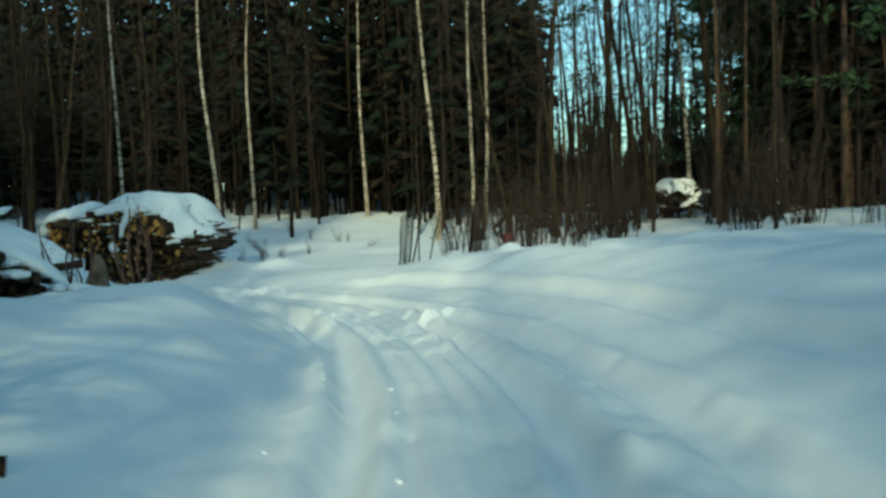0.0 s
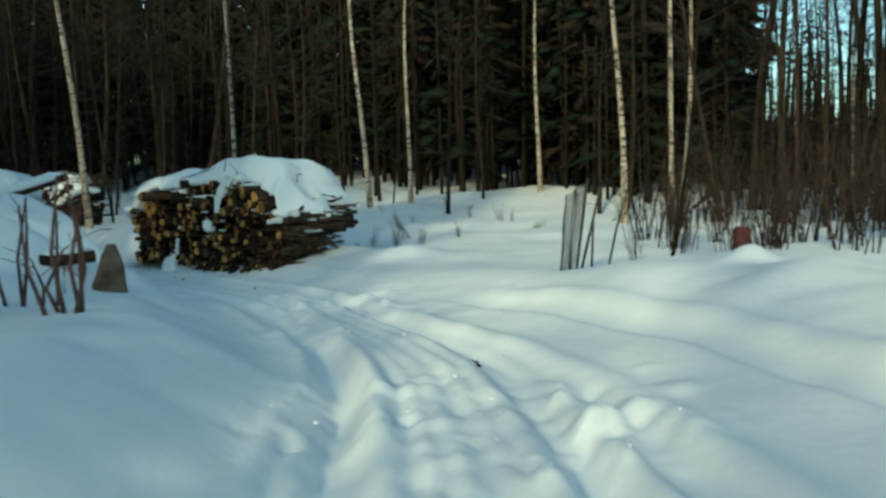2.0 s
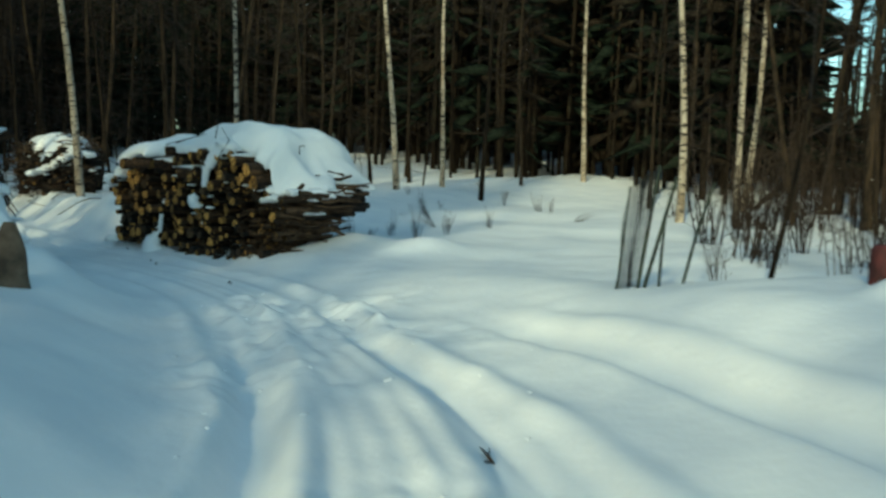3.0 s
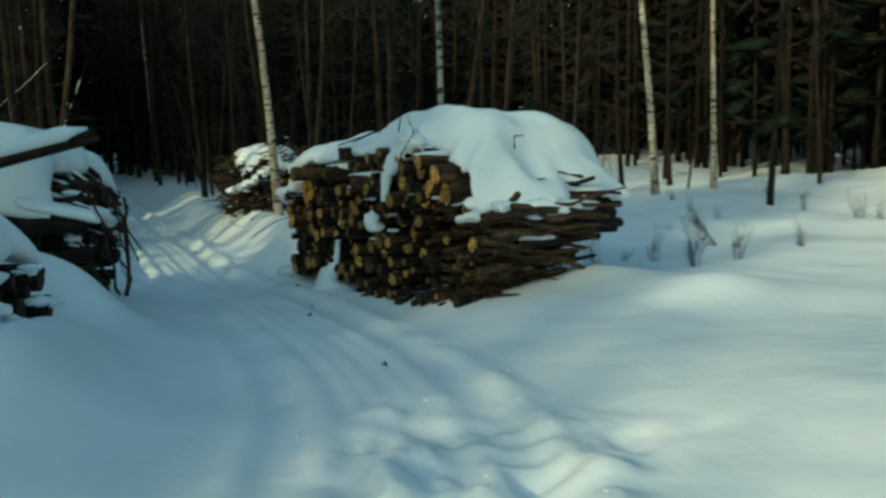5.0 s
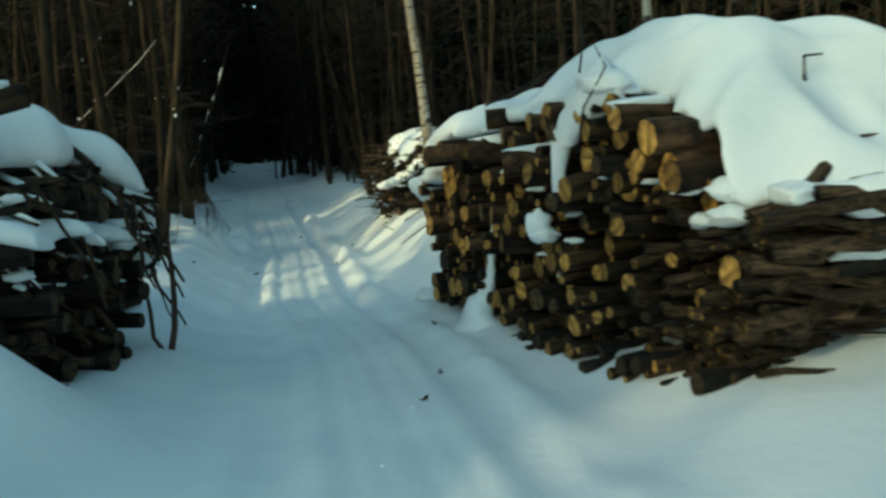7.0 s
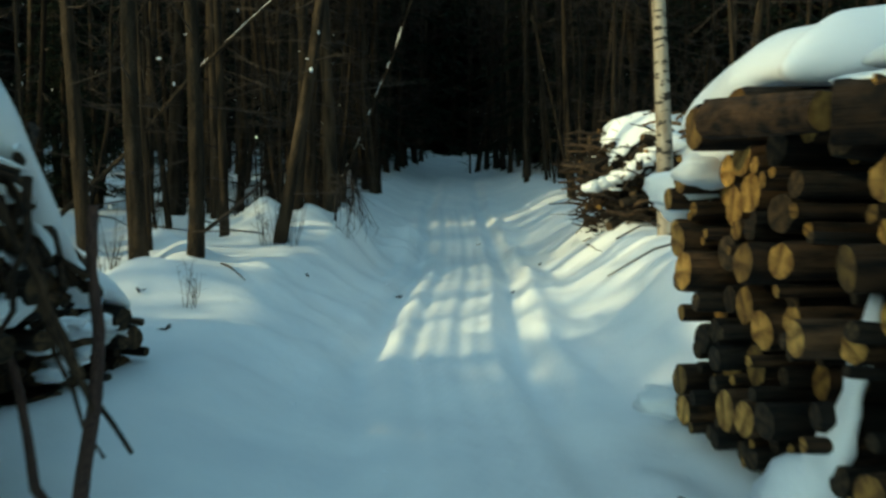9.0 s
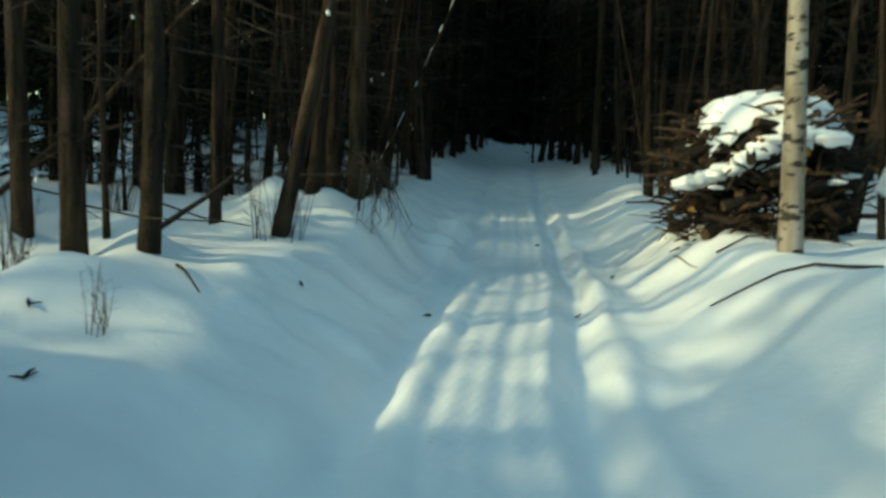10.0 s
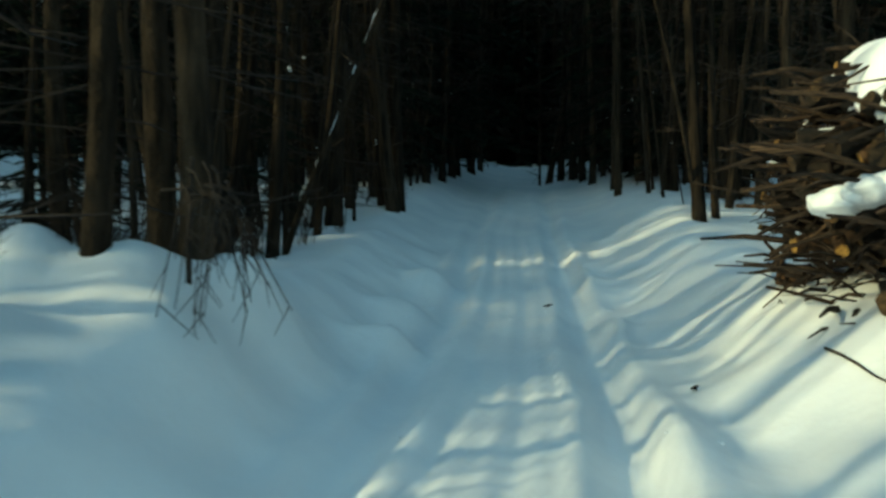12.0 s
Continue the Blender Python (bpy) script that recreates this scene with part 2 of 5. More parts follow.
# older wheel tracks in the clearing, as offsets from the middle: from y, to y, offset at start, offset at end
OLD = [(-19, -1, 2.2, 0.6), (-19, -1, 3.7, 2.1), (-14, 0, -1.5, -0.3)]


def height(x, y):
    """The snow's surface."""
    x, y = np.asarray(x, float), np.asarray(y, float)
    shape = np.broadcast(x, y).shape
    x, y = np.broadcast_to(x, shape).ravel(), np.broadcast_to(y, shape).ravel()
    d, s, ry = road_frame(x, y)
    r, l = np.clip(d, 0, None), np.clip(-d, 0, None)
    z = line(LEVEL, ry)
    z = z + line(RISE_R, ry) * step(1.15, line(REACH_R, ry), r) + line(RISE_L, ry) * step(1.15, line(REACH_L, ry), l)
    away = np.abs(d)
    z = z + 0.018 * np.clip(away - 6, 0, 60) + 0.02 * np.clip(d - 14, 0, 40)
    off = step(1.0, 2.6, away)
    z = z + off * (0.12 * field(x, y, 2.7, 1) + 0.035 * field(x, y, 1.1, 2) + 0.014 * field(x, y, 0.42, 3) + 0.02 * np.clip(field(x, y, 0.75, 10), 0, 1))
    wood = step(7, 10, ry) * (1 - step(24, 30, ry)) * step(0.95, 1.4, away) * (1 - step(3.5, 6, away))
    z = z + wood * (0.05 * field(x, y, 0.6, 15) + 0.03 * np.clip(field(x, y, 0.3, 16), -0.1, 1))
    z = z + step(8, 25, away) * 0.3 * field(x, y, 9.0, 4)
    for mx, my in BASES:
        z = z + 0.24 * np.exp(-1.2 * (((x - mx) / 0.36) ** 2 + ((y - my) / 0.42) ** 2))
    for mx, my, mh, ra, rb in MOUNDS:
        q = ((x - mx) / ra) ** 2 + ((y - my) / rb) ** 2
        z = z + mh * np.exp(-q * 1.2)
    # ruts, packed middle and churned lumps
    clear = 1 - step(-4, 2, ry)
    worn = 1 - 0.6 * step(-9, -4, ry) * (1 - 0.85 * step(9, 13, ry))
    wob = 0.06 * field(s, 0 * s, 3.1, 5) + np.interp(ry, (8, 12, 14.5, 18), (0, -0.36, -0.3, 0))
    for c in (-0.76, 0.76):
        q = (d - c - wob) / 0.17
        z = z - (0.11 + 0.07 * clear) * worn * np.exp(-np.abs(q) ** 3)
        for e in (-0.30, 0.30):
            z = z + 0.035 * worn * np.exp(-((d - c - wob - e) / 0.09) ** 2) * (0.6 + 0.6 * field(s, d * 3, 0.45, 6))
    for c, w, h in ((-0.30, 0.08, 0.045), (0.14, 0.10, 0.05), (0.36, 0.05, 0.03), (-0.10, 0.05, 0.025)):
        z = z - h * worn * np.exp(-((d - c - wob) / w) ** 2)
    for k, (c, w, h) in enumerate(((-0.50, 0.06, 0.035), (-0.20, 0.055, 0.04), (0.03, 0.05, 0.03), (0.25, 0.06, 0.045), (0.47, 0.05, 0.03), (-1.25, 0.07, 0.04), (1.38, 0.06, 0.03))):
        z = z + h * np.exp(-((d - c - wob - 0.03 * k * field(s, 0 * s, 3.1, 5)) / w) ** 2) * np.clip(0.55 + 0.9 * field(s, 0 * s, 1.6, 20 + k), 0, 1.2) * worn * (0.7 + 0.1 * step(9, 12, ry)) * (0.7 + 0.5 * field(x, y, 0.7, 30 + k))
    z = z + 0.055 * np.exp(-((d - 1.12 - wob) / 0.16) ** 2) * (0.5 + 0.8 * field(s, d, 0.5, 7))
    # broken crust standing along the outer edge of the wheel track in the wood
    edge = 0.97 + wob + 0.05 * field(s, 0 * s, 0.55, 40) + 0.03 * field(s, 0 * s, 0.2, 41)
    z = z + 0.08 * step(11, 13, ry) * (1 - step(24, 34, ry)) * step(edge - 0.05, edge + 0.04, d) * (1 - step(edge + 0.1, edge + 0.7, d)) * np.clip(0.75 + 0.8 * field(s, 0 * s, 0.9, 42), 0, 1.3)
    for y0, y1, o0, o1 in OLD:
        c = o0 + (o1 - o0) * np.clip((ry - y0) / (y1 - y0), 0, 1)
        on = step(y0, y0 + 3, ry) * (1 - step(y1 - 3, y1, ry))
        z = z - on * 0.09 * np.exp(-((d - c - 2 * wob) / 0.2) ** 4) + on * 0.05 * np.exp(-((d - c - 0.34) / 0.14) ** 2)
    z = z + clear * np.clip(field(x, y, 0.62, 12) - 0.2, 0, 1) * 0.04 * step(2.8, 1.0, away)
    # trodden lumps and pits, in patches
    patch = np.clip(0.45 + 1.1 * field(x, y, 1.7, 13), 0, 1.2)
    lumps = np.clip(field(x, y, 0.34, 8) - 0.2, 0, 1) * 0.14 + np.clip(field(x, y, 0.17, 9) - 0.1, 0, 1) * 0.055
    pits = np.clip(field(x + 5, y, 0.29, 14) - 0.35, 0, 1) * 0.13
    z = z + (lumps - pits) * patch * (0.45 + 0.55 * step(-11, -8, ry)) * step(2.5, 1.1, np.where(d > 0, away, 1.4 * away)) * (0.12 + 0.88 * np.where(d > -0.2, 1 - step(-0.5, 2.5, ry), clear))
    return z.reshape(shape)


def gz(x, y):
    return float(height(np.array([x]), np.array([y]))[0])


def spread(lo, hi, fine, far, grow):
    a = list(np.arange(lo, hi, fine))
    st, b = fine, [a[-1]]
    while b[-1] < far:
        st *= grow
        b.append(b[-1] + st)
    st, c = fine, [a[0]]
    while c[-1] > -far:
        st *= grow
        c.append(c[-1] - st)
    return np.array(c[:0:-1] + a + b[1:])


def build_ground():
    xs, ys = spread(-11.5, 5.0, 0.062, 700, 1.07), spread(-18, 27, 0.066, 700, 1.07)
    gx, gy = np.meshgrid(xs, ys)
    z = height(gx, gy)
    nx, ny = len(xs), len(ys)
    co = np.stack([gx.ravel(), gy.ravel(), z.ravel()], 1)
    i = (np.arange(ny - 1)[:, None] * nx + np.arange(nx - 1)).ravel()
    quads = np.stack([i, i + 1, i + 1 + nx, i + nx], 1)
    me = bpy.data.meshes.new("ground")
    me.vertices.add(len(co))
    me.vertices.foreach_set("co", co.ravel())
    me.loops.add(quads.size)
    me.loops.foreach_set("vertex_index", quads.ravel().astype(np.int32))
    me.polygons.add(len(quads))
    me.polygons.foreach_set("loop_start", np.arange(0, quads.size, 4, dtype=np.int32))
    me.polygons.foreach_set("use_smooth", np.ones(len(quads), bool))
    me.update(calc_edges=True)
    me.materials.append(SNOW)
    tagged(new("ground", me), "deep white snow cut by wheel ruts and footprints", "snow", kind="structure")


build_ground()


# ---------------------------------------------------------------- trees
def bent(h, lean, curl, rnd, n=12):
    """A trunk's middle line from 0.4 m under the snow to its top."""
    ph, az = rnd.uniform(0, 6.3), rnd.uniform(0, 6.3)
    pts = []
    for i in range(n):
        t = i / (n - 1)
        z = -0.4 + (h + 0.4) * t
        b = curl * (math.sin(t * 5 + ph) - math.sin(ph)) + lean * h * t
        pts.append(Vector((math.cos(az) * b + 0.3 * curl * math.sin(t * 9 + ph), math.sin(az) * b, z)))
    return pts


def trunk_geo(h, r, lean, curl, rnd, sides=9):
    pts = bent(h, lean, curl, rnd)
    radii = [r * (1.25 if i == 0 else 1.12 if i == 1 else 1) * (1 - 0.86 * (i / (len(pts) - 1)) ** 1.1) for i in range(len(pts))]
    g = Geo()
    low = [pts[0].lerp(pts[1], q) for q in (0, 0.35, 0.7)]
    g.tube(low + pts[1:], [r * 1.3, r * 1.18, r * 1.06] + radii[1:], sides)
    return g, pts, radii


def on(pts, t):
    q = t * (len(pts) - 1)
    i = min(int(q), len(pts) - 2)
    return pts[i].lerp(pts[i + 1], q - i)


def bare_crown(pts, h, r, rnd, start, count, reach, rise):
    g = Geo()
    for i in range(count):
        t = start + (0.98 - start) * (i + rnd.random()) / count
        p, az = on(pts, t), rnd.uniform(0, 6.3)
        ln = reach * h * (1.15 - t) * rnd.uniform(0.5, 1.2)
        out = Vector((math.cos(az), math.sin(az), 0))
        way = (out + Vector((0, 0, rise * rnd.uniform(0.3, 1.3)))).normalized()
        b = [p, p + way * ln * 0.4 + out * 0.05, p + way * ln * 0.75 + Vector((0, 0, 0.05 * ln)), p + way * ln + Vector((0, 0, 0.16 * ln))]
        br = max(0.012, r * 0.3 * (1.1 - t))
        g.tube(b, [br, br * 0.7, br * 0.45, 0.005], 4)
        for k in range(5):
            q = on(b, rnd.uniform(0.3, 0.98))
            tw = (way + Vector((rnd.uniform(-1, 1), rnd.uniform(-1, 1), rnd.uniform(-0.5, 0.8)))).normalized()
            e = q + tw * ln * rnd.uniform(0.2, 0.5)
            g.tube([q, q.lerp(e, 0.5) + Vector((0, 0, 0.02)), e], [0.010, 0.007, 0.003], 3)
            for w in range(2):
                q2 = q.lerp(e, rnd.uniform(0.3, 0.9))
                e2 = q2 + (tw + Vector((rnd.uniform(-1, 1), rnd.uniform(-1, 1), rnd.uniform(-0.7, 0.6)))).normalized() * ln * 0.18
                g.tube([q2, e2], [0.006, 0.003], 3)
    return g


def dead_twigs(g, pts, r, rnd, lo, hi, count, ln):
    """Dry, broken branches low on the trunk."""
    for i in range(count):
        t = rnd.uniform(lo, hi)
        p, az = on(pts, t), rnd.uniform(0, 6.3)
        e = p + Vector((math.cos(az), math.sin(az), rnd.uniform(-0.5, 0.25))).normalized() * ln * rnd.uniform(0.3, 1.2)
        m = p.lerp(e, 0.5) + Vector((0, 0, rnd.uniform(-0.05, 0.08)))
        g.tube([p, m, e], [0.012, 0.009, 0.004], 3)
        if rnd.random() < 0.7:
            g.tube([m, m + (e - p) * 0.4 + Vector((rnd.uniform(-0.3, 0.3), rnd.uniform(-0.3, 0.3), 0.05))], [0.007, 0.003], 3)


def needle_crown(pts, h, rnd, start, count, reach, droop):
    g = Geo()
    for i in range(count):
        t = start + (0.99 - start) * (i + rnd.random()) / count
        p, az = on(pts, t), rnd.uniform(0, 6.3)
        ln = reach * (1.04 - t) ** 0.8 * rnd.uniform(0.7, 1.15)
        out = Vector((math.cos(az), math.sin(az), 0))
        side = Vector((-out.y, out.x, 0))
        tip = p + out * ln + Vector((0, 0, -droop * ln))
        g.tube([p, p.lerp(tip, 0.5) + Vector((0, 0, 0.05 * ln)), tip], [0.02, 0.014, 0.004], 3)
        for k in range(20):
            q = rnd.uniform(0.15, 1)
            a = p.lerp(tip, q) + Vector((0, 0, 0.05 * ln * (1 - abs(2 * q - 1))))
            b = a + (side * rnd.choice((-1, 1)) + out * rnd.uniform(0.2, 0.8) + Vector((0, 0, -rnd.uniform(0.1, 0.8)))) * 0.34 * ln * (1.1 - 0.6 * q) * rnd.uniform(0.6, 1.1)
            g.blade(a, b, 0.02 + 0.02 * rnd.random())
    return g


def pine_crown(pts, h, rnd, start, clumps):
    g, wood = Geo(), Geo()
    for i in range(clumps):
        t = start + (1.0 - start) * (i + rnd.random()) / clumps
        p, az = on(pts, min(t, 0.99)), rnd.uniform(0, 6.3)
        ln = rnd.uniform(0.8, 2.4) * (1.25 - t)
        c = p + Vector((math.cos(az), math.sin(az), rnd.uniform(-0.1, 0.4))) * ln
        wood.tube([p, p.lerp(c, 0.6), c], [0.05, 0.035, 0.012], 4)
        for k in range(3):
            cc = c + Vector((rnd.gauss(0, 0.4), rnd.gauss(0, 0.4), rnd.gauss(0, 0.22)))
            for q in range(20):
                dd = Vector((rnd.gauss(0, 1), rnd.gauss(0, 1), rnd.gauss(0.2, 0.7))).normalized()
                g.blade(cc + dd * 0.08, cc + dd * rnd.uniform(0.3, 0.55), 0.035)
    return g, wood


KINDS = {}


def specks(pts, rnd, count, reach):
    """Small lumps of snow caught on twigs and bark."""
    g = Geo()
    for i in range(count):
        p = on(pts, rnd.uniform(0.05, 0.55))
        az = rnd.uniform(0, 6.3)
        q = p + Vector((math.cos(az), math.sin(az), 0)) * reach * rnd.random() ** 1.5
        g.blob(q, rnd.uniform(0.007, 0.02), (1.3, 1.3, rnd.choice((0.6, 2.2))), 0.4, 3, 5, rnd=rnd)
    return g.mesh("clinging_snow", [SNOW])


def tree_models():
    rnd = random.Random(5)
    for i in range(5):
        h, r = rnd.uniform(15, 18), rnd.uniform(0.085, 0.115)
        g, pts, _ = trunk_geo(h, r, 0.0, rnd.uniform(0.08, 0.2), rnd)
        c = bare_crown(pts, h, r, rnd, 0.5, 20, 0.17, 1.0)
        dead_twigs(c, pts, r, rnd, 0.2, 0.5, 5, 0.9)
        KINDS.setdefault("birch_tree", []).append([("trunk", g.mesh("birch_trunk", [BIRCH])), ("crown", c.mesh("birch_crown", [TWIG]))])
    for i in range(7):
        h, r = rnd.uniform(13, 18), rnd.uniform(0.075, 0.135)
        g, pts, _ = trunk_geo(h, r, rnd.uniform(0.0, 0.06), rnd.uniform(0.05, 0.3), rnd)
        c = bare_crown(pts, h, r, rnd, 0.36, 30, 0.2, 0.9)
        dead_twigs(c, pts, r, rnd, 0.05, 0.5, 34, 1.5)
        KINDS.setdefault("bare_tree", []).append([("trunk", g.mesh("bare_trunk", [BARK])), ("crown", c.mesh("bare_crown", [TWIG])), ("clinging_snow", specks(pts, rnd, 2, 1.0))])
    for i in range(4):
        h, r = rnd.uniform(13, 17), rnd.uniform(0.065, 0.095)
        g, pts, _ = trunk_geo(h, r, rnd.uniform(0.0, 0.008), rnd.uniform(0.06, 0.22), rnd)
        c = bare_crown(pts, h, r, rnd, 0.4, 26, 0.2, 0.9)
        dead_twigs(c, pts, r, rnd, 0.05, 0.5, 26, 1.3)
        KINDS.setdefault("slim_tree", []).append([("trunk", g.mesh("slim_trunk", [TAN_BARK])), ("crown", c.mesh("slim_crown", [TWIG])), ("clinging_snow", specks(pts, rnd, 5, 0.6))])
    for i in range(6):
        h, r = rnd.uniform(17, 20) - (4 if i > 3 else 0), rnd.uniform(0.08, 0.12)
        g, pts, _ = trunk_geo(h, r, rnd.uniform(0.0, 0.02), rnd.uniform(0.05, 0.15), rnd)
        c, w = pine_crown(pts, h, rnd, 0.5 if i < 4 else 0.24, 24 if i < 4 else 44)
        dead_twigs(w, pts, r, rnd, 0.2, 0.5, 14, 1.0)
        KINDS.setdefault("pine_tree", []).append([("trunk", g.mesh("pine_trunk", [PINE_BARK])), ("crown", c.mesh("pine_crown", [PINE_NEEDLE])), ("branchwork", w.mesh("pine_branchwork", [BARK]))])
    for i in range(4):
        h, r = rnd.uniform(12, 18), rnd.uniform(0.10, 0.16)
        g, pts, _ = trunk_geo(h, r, rnd.uniform(0.0, 0.015), 0.05, rnd)
        c = needle_crown(pts, h, rnd, 0.10, 110, 2.6, 0.35)
        w = Geo()
        dead_twigs(w, pts, r, rnd, 0.03, 0.2, 22, 1.4)
        KINDS.setdefault("spruce_tree", []).append([("trunk", g.mesh("spruce_trunk", [BARK])), ("crown", c.mesh("spruce_crown", [NEEDLE])), ("dry_branchwork", w.mesh("spruce_branchwork", [TWIG])), ("clinging_snow", specks(pts, rnd, 6, 1.2))])

    for i in range(5):
        h, r = rnd.uniform(4, 7.5), rnd.uniform(0.018, 0.034)
        g, pts, _ = trunk_geo(h, r, rnd.uniform(0, 0.12), rnd.uniform(0.1, 0.35), rnd, 6)
        c = bare_crown(pts, h, r, rnd, 0.25, 14, 0.22, 1.2)
        KINDS.setdefault("sapling", []).append([("trunk", g.mesh("sapling_trunk", [BARK])), ("crown", c.mesh("sapling_crown", [TWIG]))])


tree_models()
LABELS = {"slim_tree": "slim bare tree with tan bark at the track",
          "birch_tree": "slender white birch with black bark marks in snow", "bare_tree": "bare dark brown forest tree rising from snow",
          "pine_tree": "tall pine with reddish bark and green top", "sapling": "thin bare sapling in the forest undergrowth", "spruce_tree": "dark green spruce with dry lower branches"}


def tree(kind, x, y, model, turn, size=1.0, thick=1.0, tilt=(0, 0)):
    ob = thing(kind, (x, y, gz(x, y) - 0.03), LABELS[kind], "tree", "forest trees")
    ob.rotation_euler = (radians(tilt[0]), radians(tilt[1]), turn)
    ob.scale = (size * thick, size * thick, size)
    trunk = None
    for name, me in KINDS[kind][model % len(KINDS[kind])]:
        bit = part(name, me, trunk if name == "clinging_snow" else ob)
        trunk = trunk or bit
        if name == "clinging_snow":
            tagged(bit, "specks of caught snow", kind="stuff")
        elif name.endswith("branchwork"):
            tagged(bit, kind="stuff")
    return ob


# the trees that stand out: kind, x, y, model, lean east in degrees, thickness
for kind, x, y, model, lean, thick in [
        ("birch_tree", 0.03, 16.8, 0, -5, 1.05), ("birch_tree", 2.75, 10.4, 1, 0.5, 0.75), ("birch_tree", 12.74, 19.7, 2, -3.5, 1.5), ("birch_tree", 16.15, 21.5, 3, 1, 1.3),
        ("birch_tree", 24.9, 21.6, 4, -1.5, 1.4), ("bare_tree", 15.06, 16.8, 0, 0, 0.8), ("bare_tree", 20.5, 21.3, 1, 0, 0.9), ("birch_tree", 15.85, 7.2, 1, -2, 1.3),
        ("birch_tree", 16.5, 5.6, 2, 0.5, 0.9), ("birch_tree", 17.1, 6.0, 3, 1.5, 1.1), ("birch_tree", 21.6, 9.2, 0, 2.5, 1.1), ("pine_tree", 20.9, 3.6, 0, -2.5, 0.9),
        ("birch_tree", 34.0, 8.5, 4, 0, 1.3), ("birch_tree", 27.0, 0.45, 1, -2, 1.2), ("slim_tree", 11.0, -9.4, 1, -0.5, 0.6)]:
    tree(kind, x, y, model, 0.0, 1.0, thick, (0, lean))
# those along the track
tree("sapling", 4.43, -4.15, 2, 0.4, 1.0, 1.1)
for kind, x, y, model, lean, thick in [
        ("slim_tree", -5.43, 13.25, 2, 2, 0.95), ("slim_tree", -5.31, 15.31, 3, 6, 1.25), ("slim_tree", -6.33, 15.6, 4, 0.5, 0.7),
        ("slim_tree", -5.85, 17.0, 2, 5, 0.95), ("slim_tree", -5.5, 17.65, 0, 1, 1.25), ("bare_tree", -5.96, 17.8, 1, 0, 1.2), ("bare_tree", -8.2, 25.3, 3, 2, 1.2), ("bare_tree", -8.05, 27.8, 4, 3, 1.1), ("slim_tree", -4.3, 33.3, 1, -1, 1.0), ("slim_tree", -6.0, 13.1, 1, 0.5, 1.2),
        ("bare_tree", -4.6, 35.8, 0, -3, 1.2), ("bare_tree", -3.0, 30.3, 2, -8, 0.4)]:
    tree(kind, x, y, model, 0.0, 1.0, thick, (0, lean))


def open_ground(x, y):
    """True where no forest tree stands: road, clearing and the stacks' yard."""
    d, s, ry = road_frame(x, y)
    d, ry = float(d[0]), float(ry[0])
    if -2.7 - 0.03 * max(0, y - 18) < d < (2.4 if y > 24 else 4.0):
        return True
    if y < 11.5 and -8.6 < x < 6.5 + 0.15 * max(0, -y):
        return True
    if -4 < x < 11.5 and y < 18 + 0.15 * x:
        return True
    if 6 < x < 25 and y < 21 + 0.1 * (x - 12) and math.degrees(math.atan2(x + 4.7, y + 11.3)) < 46:
        return True
    if 6 < x < 15 and y < 15 - 0.5 * (15 - x):
        return True
    return x < -8.6 and y < 6


def sky_gap(x, y):
    """The thin stretch of forest to the east, where the sky shows through."""
    b = math.degrees(math.atan2(x + 10.7, y + 17))
    return 57 < b < 68


def too_far(x, y):
    """Beyond the trees that stand as things of their own."""
    d, s, ry = road_frame(x, y)
    return abs(float(d[0])) > 27 or y > 50


# gaps set in the unseen sunny wood to shape the light: from, to (across the sun's way), share of trees left standing
LIGHT_GAPS = [(0.7, 2.1, 0.3), (2.1, 6.8, 0.15), (7.0, 9.4, 0.4), (-15.9, -10.9, 0.45), (-23.0, -20.4, 0.1)]
SHADE_SEED = 889


